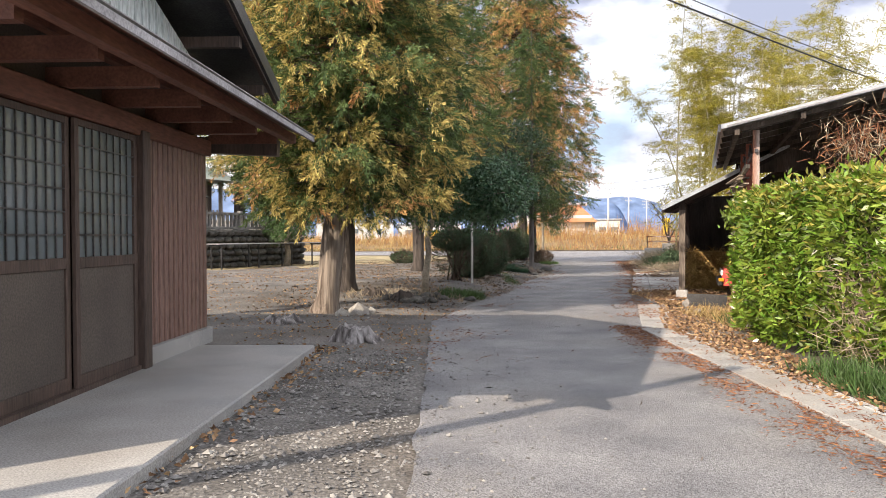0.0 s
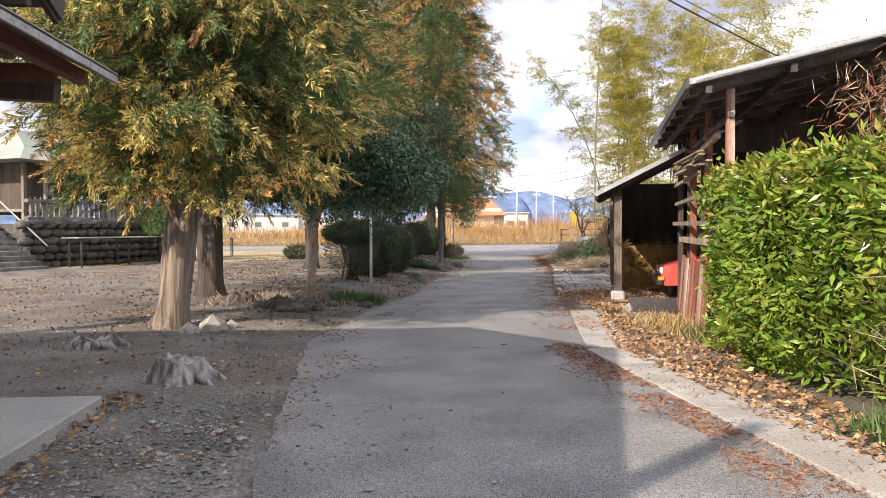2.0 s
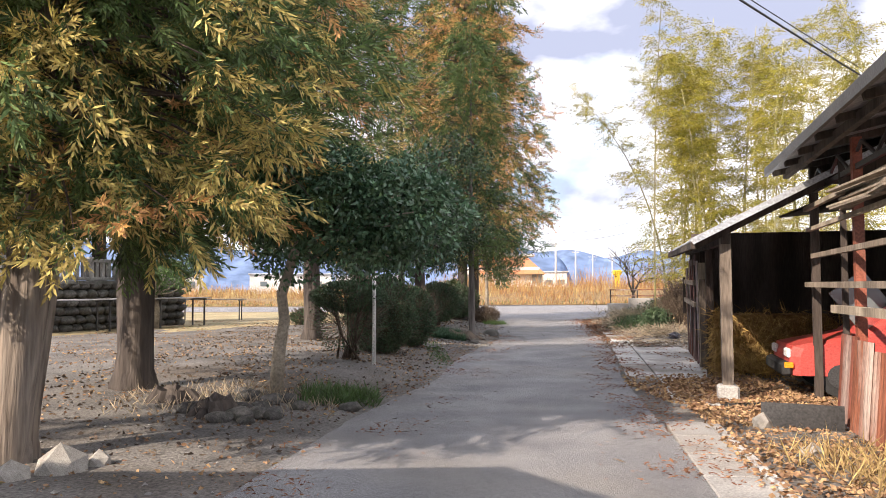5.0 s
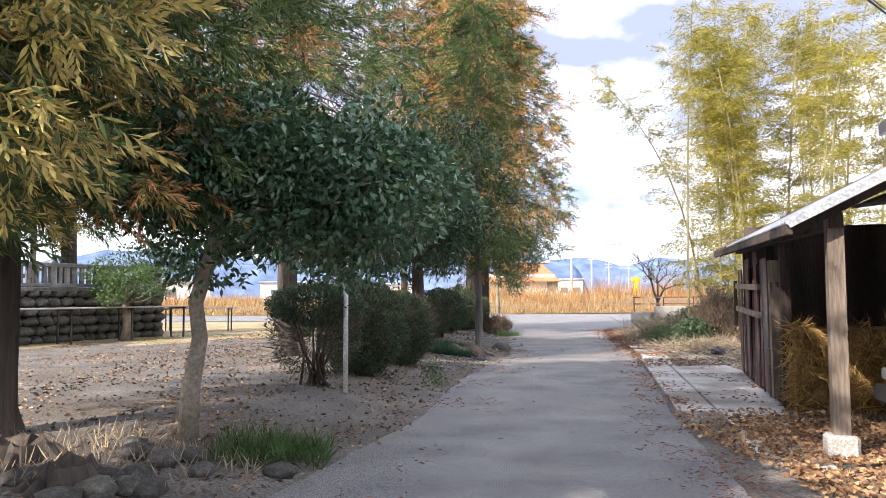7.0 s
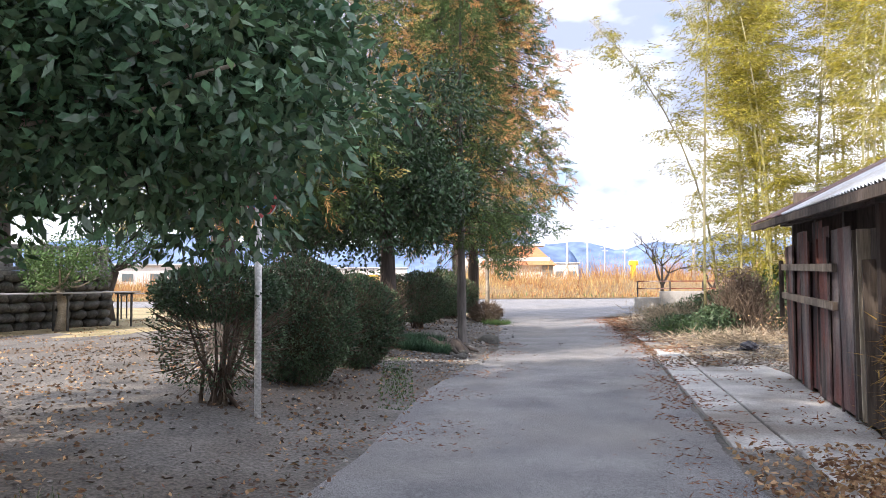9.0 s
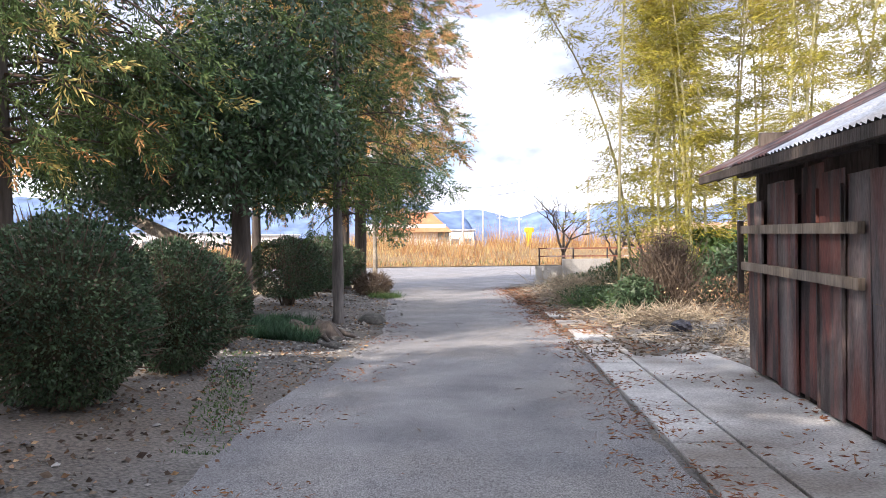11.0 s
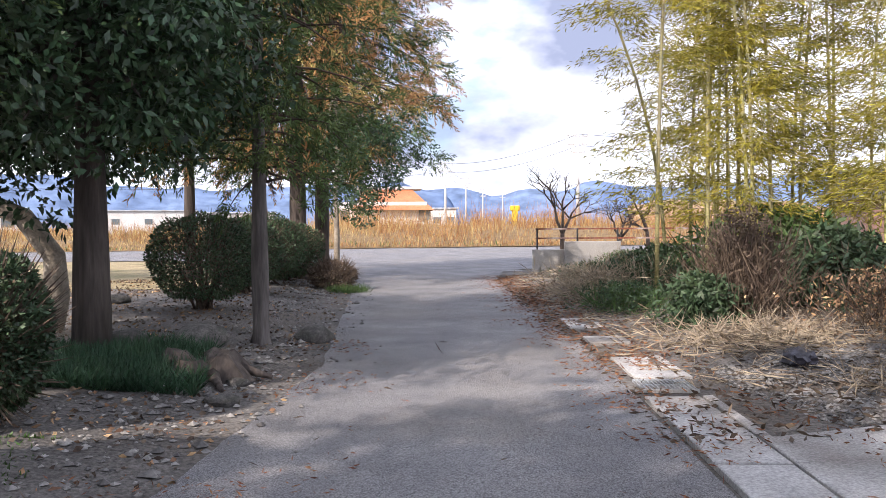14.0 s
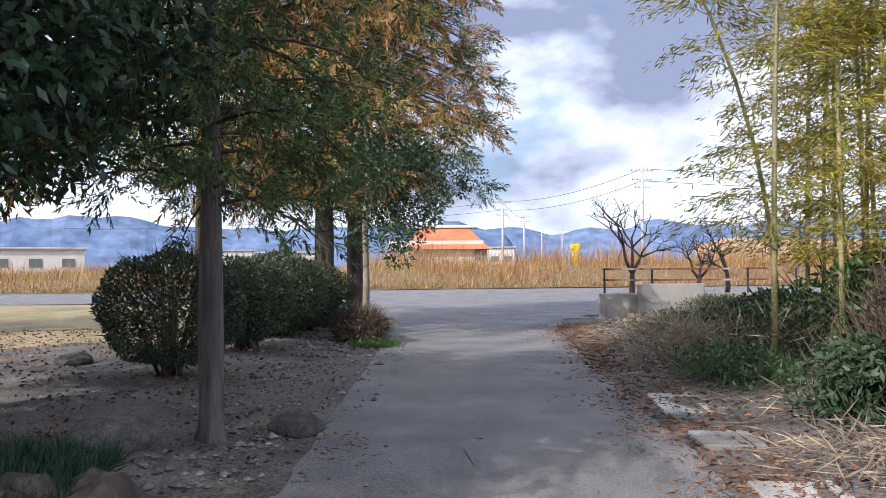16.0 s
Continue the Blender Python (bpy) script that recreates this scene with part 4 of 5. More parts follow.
# ---------- bamboo ----------
rr = random.Random(51)
rng = np.random.default_rng(51)
CULMS = {0: (11.6, 36.0, 165, 3.6, 10), 1: (11.6, 34.5, 60, .5, 12.5), 2: (14.2, 35.4, 20, 1.6, 12.5), 3: (12.5, 35.6, 150, 2.2, 11), 4: (12.2, 34.0, 200, .9, 9)}
for i in range(28):
    bx, by = 14.2 + rr.gauss(0, 1.3), 35.2 + rr.gauss(0, 1.4)
    if i > 20:
        bx, by = 16.4 + rr.gauss(0, 1.3), 32.6 + rr.gauss(0, 1.3)
    h = rr.uniform(9, 13.5)
    th = rr.uniform(0, 6.28)
    bend = rr.uniform(.4, 2.2)
    if i in CULMS:
        bx, by, th, bend, h = CULMS[i]
        th = math.radians(th)
    bam = thing("bamboo", "tall leaning bamboo culm with yellow-green leaves", "bamboo", Matrix.Translation((bx, by, 0)), "bamboo grove beside the shed")
    pts = [Vector((math.cos(th) * bend * (k / 9) ** 2.2, math.sin(th) * bend * (k / 9) ** 2.2, h * k / 9 * (1 - .06 * (k / 9) ** 3))) for k in range(10)]
    bm = bmesh.new()
    tube(bm, pts, [.042 * (1 - .75 * k / 9) for k in range(10)], 7)
    for k in range(1, 18):
        f = k / 18 * 9 * .8
        a = pts[int(f)].lerp(pts[int(f) + 1], f - int(f))
        tube(bm, [a, a + Vector((0, 0, .03))], [.047 * (1 - .75 * f / 9)] * 2, 7)
    part("culm", bm, M_CULM, bam)
    bmb = bmesh.new()
    P, D = [], []
    for k in range(76):
        f = 9 * (.13 + .83 * rr.random() ** .85)
        a = pts[int(f)].lerp(pts[min(9, int(f) + 1)], f - int(f))
        t2 = rr.uniform(0, 6.28)
        ln = rr.uniform(.7, 1.7) * (1.15 - .5 * f / 9)
        e = branch_pts(a, (math.cos(t2), math.sin(t2), rr.uniform(.2, .9)), ln, 1.1, 4)
        tube(bmb, e, [.009, .008, .007, .005, .003], 3)
        for s in range(88):
            q = rr.uniform(.8, 4)
            p = e[min(3, int(q))].lerp(e[min(4, int(q) + 1)], q - int(q)) if q < 4 else e[4]
            P.append(p + Vector((rr.gauss(0, .11), rr.gauss(0, .11), rr.gauss(0, .07))))
            D.append(Vector((math.cos(t2) + rr.gauss(0, .6), math.sin(t2) + rr.gauss(0, .6), rr.uniform(-1.1, .1))))
    tagged(part("branch_wood", bmb, M_CULM, bam), kind="stuff")
    m = len(P)
    blades("foliage", np.array(P), np.array(D), rng.uniform(.1, .19, m), rng.uniform(.016, .027, m), [M_BAMBOO], None, bam, .1)

# ---------- overgrown verge on the shed side ----------
def scrub(name, label, x, y, rx, ry, h, n, material, seed, width=.014, up=1.0, leafy=None, category="shrub", dense=2, leaf=.075):
    global rng
    rng = np.random.default_rng(seed)
    s = thing(name, label, category, Matrix.Translation((x, y, gz(x, y) - .03)))
    f = rng.normal(size=(n, 3)) * [rx * .45, ry * .45, 0]
    f[:, 2] = rng.random(n) ** 1.3 * h * .6
    blades("stem_mass", f, rng.normal(size=(n, 3)) * [.5, .5, .25] + [0, 0, up] + f * [.25, .25, 0], rng.uniform(.3, .75, n) * max(.5, h * .7), width, [material], parent=s)
    if leafy:
        k = n * dense
        g = rng.normal(size=(k, 3)) * [rx * .45, ry * .45, 0]
        g[:, 2] = rng.random(k) * h * np.exp(-.3 * (g[:, 0] ** 2 / rx ** 2 + g[:, 1] ** 2 / ry ** 2))
        blades("leaves", g, rng.normal(size=(k, 3)) + [0, 0, -.2], leaf * rng.uniform(.65, 1.35, k), leaf * .36, [leafy], parent=s)
    return s


scrub("dead_shrub", "large brown withered shrub beside the lane", 10.1, 31.2, .55, .55, 1.6, 1700, M_TWIG, 61, leafy=M_TWIG)
scrub("dead_shrub", "withered shrub with pale dry stems", 9.9, 35.6, 1.0, 1.5, .9, 1600, M_TWIGP, 62, .016, .3)
scrub("dead_shrub", "pile of pale cut branches and dry weeds", 11.7, 38.6, 1.2, 1.6, .5, 1800, M_TWIGP, 63, .018, .3, leafy=M_BUSH)
scrub("shrub", "dark green broadleaf seedling among the dry weeds", 9.4, 31.1, .5, .5, .75, 300, M_BUSH, 64, leafy=M_BUSH, dense=9, leaf=.11)
scrub("shrub", "grey-green scrub at the foot of the bamboo", 11.5, 35.6, 1.1, 1.4, .95, 1800, M_TWIGP, 65, .012, .6, leafy=M_BUSH, dense=4, leaf=.1)
scrub("shrub", "dwarf bamboo undergrowth with green leaves", 13.0, 34.6, 1.4, 1.4, 1.7, 1000, M_GRASS, 66, .02, leafy=M_GRASS, dense=9, leaf=.18)
scrub("dead_shrub", "reddish dry weeds behind the shed", 12.0, 29.6, 1.8, 1.3, .9, 2600, M_TWIG, 67, .014, leafy=M_LEAFB)
scrub("dead_shrub", "dry cut stalks lying on the verge", 9.3, 29.6, 1.3, .7, .35, 1600, M_TWIGP, 68, .014, .1)
scrub("shrub", "green dwarf bamboo thicket behind the dry shrub", 12.4, 32.2, 1.0, 1.0, 1.3, 600, M_TWIG, 166, .014, leafy=M_BUSH, dense=8, leaf=.16)
scrub("dead_shrub", "tangle of brown stems near the low wall", 13.9, 42.2, .9, 1.0, .6, 1200, M_TWIG, 69, .016, leafy=M_GRASS)
scrub("shrub", "low green weeds along the overgrown verge", 9.6, 33.6, .7, 1.2, .5, 900, M_GRASS, 60, .016, .5, leafy=M_BUSH)
scrub("shrub", "scrubby twigs beside the shed's corner", 9.3, 27.6, .5, .5, .35, 300, M_TWIGP, 70, .012, .3)


def tuft(label, x, y, rx, ry, h, n, seed, material=None):
    """A tuft of arching grass."""
    global rng
    rng = np.random.default_rng(seed)
    f = np.clip(rng.normal(size=(n, 3)), -1.7, 1.7) * [rx * .5, ry * .5, 0] + [x, y, 0]
    f[:, 2] = [gz(a, b) - .01 for a, b in f[:, :2]]
    d = rng.normal(size=(n, 3)) * [.55, .55, .1] + [0, 0, .8]
    return tagged(blades("grass", f, d, h * rng.uniform(.5, 1.2, n), .013, [material or M_GRASS]), label, "grass", kind="stuff")


tuft("green arching grass at the hedge foot", 4.12, 7.3, .4, 1.1, .3, 1800, 71)
tuft("green grass tuft by the holly trunk", .45, 18.2, .55, .6, .25, 1200, 72)
tuft("dark green ground cover beside the stump", 2.3, 29.7, 1.0, 1.1, .22, 16000, 73, M_COVER)
tuft("dry yellow weeds among stump and stones", -.9, 17.8, 1.5, 1.1, .2, 700, 74, M_TWIGP)
tuft("pale dry weeds on the shed verge", 5.0, 13.3, .6, 1.6, .3, 700, 75, M_STRAW)
tuft("fresh green weed by the shed verge", 4.9, 12.6, .25, .5, .3, 220, 76)
tuft("mossy grass along the lane's edge", 2.2, 25.2, .25, 2.6, .05, 1500, 77)
tuft("green grass at the foot of the twin cedars", 5.5, 39.6, .5, .6, .25, 800, 78)

# ---------- dry field ----------
rng = np.random.default_rng(81)
n = 75000
fx = rng.uniform(-62, 80, n)
fy = 73 + rng.random(n) ** 1.6 * 45
hgt = .35 + 2.3 * np.clip((fy - 73) / 15, 0, 1)
clump = np.array([noise.noise(Vector((a * .12, b * .12, 5))) for a, b in zip(fx, fy)])
hgt *= (1 + 1.1 * clump) * rng.uniform(.35, 1.3, n)
hgt *= np.where(fx < 0, .55, 1)
P = np.column_stack((fx, fy, np.full(n, .05)))
tagged(blades("dry_grass_field", P, rng.normal(size=(n, 3)) * [.33, .33, .05] + [.08, 0, 1], np.maximum(.25, hgt), .05, [M_STRAW, M_STRAWR, M_GRASS],
              np.where(rng.random(n) < .3 + clump + .25 * (fx > 12), 1, np.where((fy < 75) & (rng.random(n) < .25), 2, 0))), "tall straw and rust coloured dry grass field", "grass", kind="stuff")
bm = bmesh.new()
rows_ = [(73, .05), (76, .4), (82, 1.0), (95, 1.35), (125, 1.4), (140, 0)]
vs = [[bm.verts.new((x, y + .6 * noise.noise(Vector((x * .3, y, 0))), (z * (.5 if x < 0 else 1) + (noise.noise(Vector((x * .25, y * .2, 1))) * .4 * z)))) for x in range(-62, 82, 2)] for y, z in rows_]
for a, b in zip(vs, vs[1:]):
    for i in range(len(a) - 1):
        bm.faces.new((a[i], a[i + 1], b[i + 1], b[i])).smooth = True
tagged(part("field_undergrowth", bm, M_STRAW), "matted straw under the tall dry grass", "grass", kind="stuff")

# ---------- low wall with railing ----------
wall = thing("low_wall", "low grey concrete wall with rusty railing at the crossing", "wall", pose(11.9, 45.0, 0, 0, 0, -10))
bm = bmesh.new()
box(bm, (2.6, .1, .36), (5.2, .2, .76), bev=.015)
part("front_wall", bm, M_CONC, wall)
bm = bmesh.new()
box(bm, (1.9, -.08, .5), (1.8, .14, 1.0), bev=.015)
part("raised_block", bm, M_CONC, wall)
for i in range(5):
    bm = bmesh.new()
    beam(bm, (.15 + i * 1.3, .1, .7), (.15 + i * 1.3, .1, 1.42), .05, .05)
    part("railing_post", bm, M_METALD, wall)
for zz in (1.4, 1.1):
    bm = bmesh.new()
    beam(bm, (.1, .1, zz), (5.4, .1, zz), .05, .05)
    part("railing_bar", bm, M_RUST, wall, "rust-brown railing bar")


def bare_tree(x, y, h, seed, label):
    rr = random.Random(seed)
    t = thing("bare_tree", label, "tree", Matrix.Translation((x, y, 0)))
    bm = bmesh.new()

    def grow(p, d, ln, r, lev):
        q = p + d * ln
        tube(bm, [p, (p + q) / 2 + Vector((rr.gauss(0, .05), rr.gauss(0, .05), 0)) * ln, q], [r, r * .85, r * .65], 6 if lev < 2 else 4)
        if lev < 5:
            for k in range(3 if lev < 4 else 2):
                nd = (d + Vector((rr.gauss(0, .65), rr.gauss(0, .65), rr.gauss(.12, .3)))).normalized()
                grow(q, nd, ln * rr.uniform(.55, .85), r * .55, lev + 1)
    grow(Vector((0, 0, 0)), Vector((.05, 0, 1)), h * .3, h * .03, 0)
    part("trunk", bm, M_TWIG, t)


bare_tree(14.6, 49.5, 4.0, 91, "leafless fruit tree behind the low wall")
bare_tree(17.5, 50.5, 3.3, 92, "leafless fruit tree with pale twigs")
bare_tree(21, 55, 4.0, 93, "leafless fruit tree near the field")

# ---------- gutter slabs and apron ----------
def paver(name, pts, z, h, material, parent, label=""):
    bm = bmesh.new()
    lo = [bm.verts.new((x, y, z - h)) for x, y in pts]
    hi = [bm.verts.new((x, y, z)) for x, y in pts]
    bm.faces.new(hi)
    for i in range(len(pts)):
        j = (i + 1) % len(pts)
        bm.faces.new((lo[i], lo[j], hi[j], hi[i]))
    bmesh.ops.recalc_face_normals(bm, faces=bm.faces)
    bmesh.ops.bevel(bm, geom=[e for e in bm.edges if all(v.co.z > z - .001 for v in e.verts)], offset=.008, segments=1, affect='EDGES')
    return part(name, bm, material, parent, label)


gutter = thing("gutter_cover", "line of pale concrete gutter slabs beside the lane", "gutter", kind="structure")


def run(x0, y0, x1, y1, w, ln):
    d = Vector((x1 - x0, y1 - y0, 0))
    k = int(d.length / ln)
    d.normalize()
    s = Vector((d.y, -d.x, 0))
    for i in range(k):
        a = Vector((x0, y0, 0)) + d * (i * ln + .008)
        b = a + d * (ln - .016)
        paver("gutter_slab", [(a.x, a.y), (b.x, b.y), (b + s * w)[:2], (a + s * w)[:2]], .028 + .005 * math.sin(i * 5.1), .1, M_GUTT if y0 < 17 else M_CONCD, gutter)
        a, b = a + s * (w + .02), b + s * (w + .02)
        paver("kerb_edge", [(a.x, a.y), (b.x, b.y), (b + s * .09)[:2], (a + s * .09)[:2]], .036, .1, M_CONCD, gutter)


run(3.12, -3, 3.12, 12.2, .45, 1.0)
run(3.2, 12.25, 4.15, 16.3, .45, .82)
run(5.1, 20.6, 7.0, 28.05, .48, .635)
run(7.28, 28.75, 7.57, 29.98, .45, .6)
run(7.75, 30.9, 7.9, 31.55, .4, .6)
run(8.05, 32.3, 8.35, 33.55, .4, .6)
grate = thing("drain_grate", "galvanised steel drain grating set in the gutter", "grate", pose(7.35, 28.3, .03, 0, 0, -14))
for i in range(14):
    bm = bmesh.new()
    box(bm, (-.24 + i * .037, 0, 0), (.008, .46, .025))
    part("bar", bm, M_ROOFM, grate)
for yy in (-.23, 0, .23):
    bm = bmesh.new()
    box(bm, (0, yy, .0), (.5, .012, .028))
    part("crossbar", bm, M_ROOFM, grate)
ap = [(4.75, 17.6), (5.3, 17.4), (5.75, 18.9), (6.75, 21.2), (8.15, 25.4), (8.35, 26.7), (7.15, 26.6), (5.75, 20.9)]
apron = paver("concrete_apron", ap, .024, .07, M_CONCD, None)
tagged(apron, "cracked weathered concrete apron in front of the shed", "pavement", kind="structure")

# ---------- posts, stumps, stones ----------
wp = thing("white_post", "thin white painted marker post among the bushes", "post", Matrix.Translation((.83, 21.85, gz(.83, 21.85))))
bm = bmesh.new()
tube(bm, [(0, 0, -.05), (0, 0, 2.52)], [.035, .035], 10)
part("pole", bm, M_WHITE, wp)
SIGN = pose(.04, -.05, 2.22, 90, 0, -40)
for nm, r0, dz, mt, lab in (("sign_edge", .262, -.004, M_WHITE, "white sign edge"), ("sign_ring", .25, 0, M_SIGNR, "red sign rim"), ("sign_disc", .18, .004, M_SIGNB, "blue sign face")):
    bm = bmesh.new()
    bmesh.ops.create_cone(bm, cap_ends=True, segments=40, radius1=r0, radius2=r0, depth=.006, matrix=SIGN @ Matrix.Translation((0, 0, dz)))
    part(nm, bm, mt, wp, lab)
bm = bmesh.new()
box(bm, (0, 0, 0), (.055, .46, .006))
bm.transform(SIGN @ Matrix.Translation((0, 0, .009)) @ Matrix.Rotation(math.radians(45), 4, 'Z'))
part("sign_slash", bm, M_SIGNR, wp, "red diagonal sign bar")


def stump(x, y, r, h, seed, label, wood=None):
    rr = random.Random(seed)
    s = thing("tree_stump", label, "stump", Matrix.Translation((x, y, gz(x, y) - .04)))
    bm = bmesh.new()
    bot, topv = [], []
    N = 26
    for i in range(N):
        th = i / N * 6.283
        k = 1 + .25 * math.sin(th * 5 + seed) + rr.uniform(-.06, .06)
        bot.append(bm.verts.new((math.cos(th) * r * k * 1.25, math.sin(th) * r * k * 1.1, 0)))
        kk = .75 + .12 * math.sin(th * 5 + seed) + rr.uniform(-.05, .05)
        topv.append(bm.verts.new((math.cos(th) * r * kk, math.sin(th) * r * kk, h * (.75 + .35 * noise.noise(Vector((th * 1.3, seed, 0))) + rr.uniform(-.1, .1)))))
    c = bm.verts.new((0, 0, h * .45))
    for i in range(N):
        j = (i + 1) % N
        bm.faces.new((bot[i], bot[j], topv[j], topv[i]))
        bm.faces.new((topv[i], topv[j], c))
    part("wood", bm, wood or M_STUMP, s)
    for i in range(5):
        th = rr.uniform(0, 6.28)
        bm = bmesh.new()
        tube(bm, [(math.cos(th) * r * .9, math.sin(th) * r * .9, .1), (math.cos(th) * r * 1.7, math.sin(th) * r * 1.7, .0)], [.06, .02], 6, .4)
        part("root", bm, wood or M_STUMP, s)


stump(-1.25, 10.85, .27, .32, 3, "weathered grey split tree stump on bare ground")
stump(-2.78, 13.1, .26, .2, 5, "low grey tree stump cut near the ground")
stump(-1.6, 17.8, .26, .26, 8, "dark rotten stump overgrown with dry weeds", M_BARKD)
stump(-.9, 17.0, .24, .3, 9, "dark rotten stump among stones", M_BARKD)
stump(3.15, 29.6, .4, .32, 11, "large dark root stump with moss beside the lane", M_BARKD)
rock_kinds = [rock_mesh("rock", 1, 2, s) for s in range(6)]
for me in rock_kinds:
    me.materials.append(M_STONE)
rock_pale = rock_mesh("rock", 1, 1, 9, .8)
for f in rock_pale.polygons:   # broken faces
    f.use_smooth = False
rock_pale.materials.append(M_STONEL)
rr = random.Random(95)
for x, y, r, lab, me in [(-1.62, 14.5, .3, "pale angular boulder at the cedar's foot", rock_pale), (-1.9, 14.25, .2, "pale rounded stone at the cedar's foot", rock_pale), (-1.4, 14.75, .16, "pale stone", rock_pale),
                         (-.25, 16.9, .22, "grey stone beside a rotten stump", None), (.0, 17.4, .2, "grey stone beside the holly", None), (-.5, 16.6, .17, "dark stone near the lane", None),
                         (-1.2, 17.1, .25, "dark stone half sunk in litter", None), (4.35, 32.2, .42, "flat dark rock beside the slim cedar", None), (3.0, 31.2, .5, "mossy dark rock in the bed", None),
                         (2.2, 30.6, .45, "mossy dark rock in the bed", None), (3.5, 29.3, .17, "grey cobble by the ground cover", None), (3.6, 29.9, .15, "grey cobble by the ground cover", None), (3.4, 28.6, .18, "grey cobble by the ground cover", None),
                         (1.1, 36.2, .35, "brown stone in the sunny yard", None), (4.9, 14.6, .16, "pale stone on the leaf litter", rock_pale), (5.1, 15.9, .2, "pale stone near the shed post", rock_pale), (5.0, 12.2, .22, "pale rough stone at the hedge end", rock_pale)]:
    ob = new("rock", me or rr.choice(rock_kinds))
    ob.location, ob.scale, ob.rotation_euler = (x, y, gz(x, y) + r * .12), (r * .8, r * rr.uniform(.55, .75), r * (.75 if me is rock_pale else .55)), (0, 0, rr.uniform(0, 6))
    tagged(ob, lab + " on the ground" if lab == "pale stone" else lab, "stone")
for i in range(14):
    x, y, r = rr.gauss(-.45, .5), rr.gauss(17.2, .4), rr.uniform(.1, .2)
    ob = new("rock", rr.choice(rock_kinds))
    ob.location, ob.scale, ob.rotation_euler = (x, y, gz(x, y) + r * .2), (r, r * .8, r * .8), (0, 0, rr.uniform(0, 6))
    tagged(ob, "rounded grey stone in the heap under the holly", "stone", "stone heap under the holly")
bm = bmesh.new()
box(bm, (5.45, 15.75, .12), (.8, .03, .3), rz=-.5)
tagged(part("metal_sheet", bm, M_METALD), "bent grey metal sheet lying by the shed", "sheet")
bm = bmesh.new()
bmesh.ops.create_icosphere(bm, subdivisions=3, radius=.16)
for v in bm.verts:
    v.co = v.co * (1 + .4 * noise.noise(v.co * 14)) + Vector((0, 0, .1))
    v.co.z = max(0, v.co.z * .7)
bag = part("plastic_bag", bm, M_PLASTIC)
bag.location = (9.0, 28.6, gz(9.0, 28.6))
tagged(bag, "crumpled dark plastic bag on the dry litter", "bag")

# ---------- shrine terrace ----------
TER = Matrix.Translation((-7.3, 40.0, 0)) @ Matrix.Rotation(math.atan2(-7.6, -4.2), 4, 'Z')   # local x runs along the front towards the near end
TL, TH = 8.3, 1.7
terrace = thing("stone_terrace", "raised stone terrace with dark boulder facing", "terrace", TER)
bm = bmesh.new()
box(bm, (TL / 2, -5.2, TH / 2), (TL, 10, TH))
part("terrace_core", bm, M_STONE, terrace)
rr = random.Random(97)
row_z = 0.0
for j in range(6):
    x = rr.uniform(-.2, 0)
    while x < TL:
        w = rr.uniform(.38, .62)
        ob = new("boulder", rr.choice(rock_kinds))
        ob.parent = terrace
        ob.location, ob.scale, ob.rotation_euler = (x + w / 2, -.16, .16 + j * .3), (w * .55, .24, .26), (0, 0, rr.uniform(-.15, .15))
        x += w
bm = bmesh.new()
box(bm, (TL / 2, -.2, TH + .06), (TL + .1, .5, .14), bev=.02)
part("coping", bm, M_STONE, terrace)
fence = thing("stone_fence", "weathered stone baluster fence on the terrace", "fence", TER @ Matrix.Translation((0, 0, TH + .13)))
for i in range(30):
    big = i % 8 == 0
    bm = bmesh.new()
    w = .2 if big else .13
    box(bm, (.1 + i * .275, -.15, .42 if big else .36), (w, w, .86 if big else .68), bev=.015)
    part("baluster", bm, M_STONEW, fence)
for zz, h in ((.07, .12), (.72, .13)):
    bm = bmesh.new()
    box(bm, (TL / 2, -.15, zz), (TL, .2, h), bev=.015)
    part("fence_rail", bm, M_STONEW, fence)
steps = thing("stone_steps", "grey stone steps up to the terrace", "stairs", TER @ Matrix.Translation((TL, 0, 0)))
for i in range(10):
    bm = bmesh.new()
    box(bm, (1.3, .9 - i * .3, .09 + i * .09), (2.4, .34, .18 + i * .18), bev=.01)
    part("step", bm, M_STONEW, steps)
bm = bmesh.new()
tube(bm, [(.1, 1.0, .9), (.1, -1.6, 2.7)], [.03, .03], 8)
part("handrail", bm, M_ROOFM, steps, "steel handrail")
shrine = thing("shrine_hall", "small wooden shrine with grey-green hipped roof and veranda", "shrine", TER @ Matrix.Translation((5.2, -3.6, TH)))
bm = bmesh.new()
box(bm, (0, 0, 1.45), (2.4, 2.2, 2.1))
part("body", bm, M_WOODD, shrine)
bm = bmesh.new()
box(bm, (0, 0, .55), (3.2, 3.0, .12))
part("veranda", bm, M_WOODW, shrine)
for sx in (-1.5, -.5, .5, 1.5):
    for sy in (-1.4, 1.4):
        bm = bmesh.new()
        box(bm, (sx, sy, 1.3), (.14, .14, 2.6))
        part("pillar", bm, M_WOODW, shrine)
for i in range(13):
    bm = bmesh.new()
    box(bm, (-1.5 + i * .25, 1.42, .85), (.05, .05, .5))
    part("veranda_rail", bm, M_WOODW, shrine)
bm = bmesh.new()
e = [bm.verts.new(p) for p in ((-2.4, -2.3, 2.5), (2.4, -2.3, 2.5), (2.4, 2.3, 2.5), (-2.4, 2.3, 2.5))]
e2 = [bm.verts.new(p) for p in ((-1.2, -1.1, 3.1), (1.2, -1.1, 3.1), (1.2, 1.1, 3.1), (-1.2, 1.1, 3.1))]
e3 = [bm.verts.new(p) for p in ((-.7, 0, 3.9), (.7, 0, 3.9))]
for i in range(4):
    j = (i + 1) % 4
    bm.faces.new((e[i], e[j], e2[j], e2[i]))
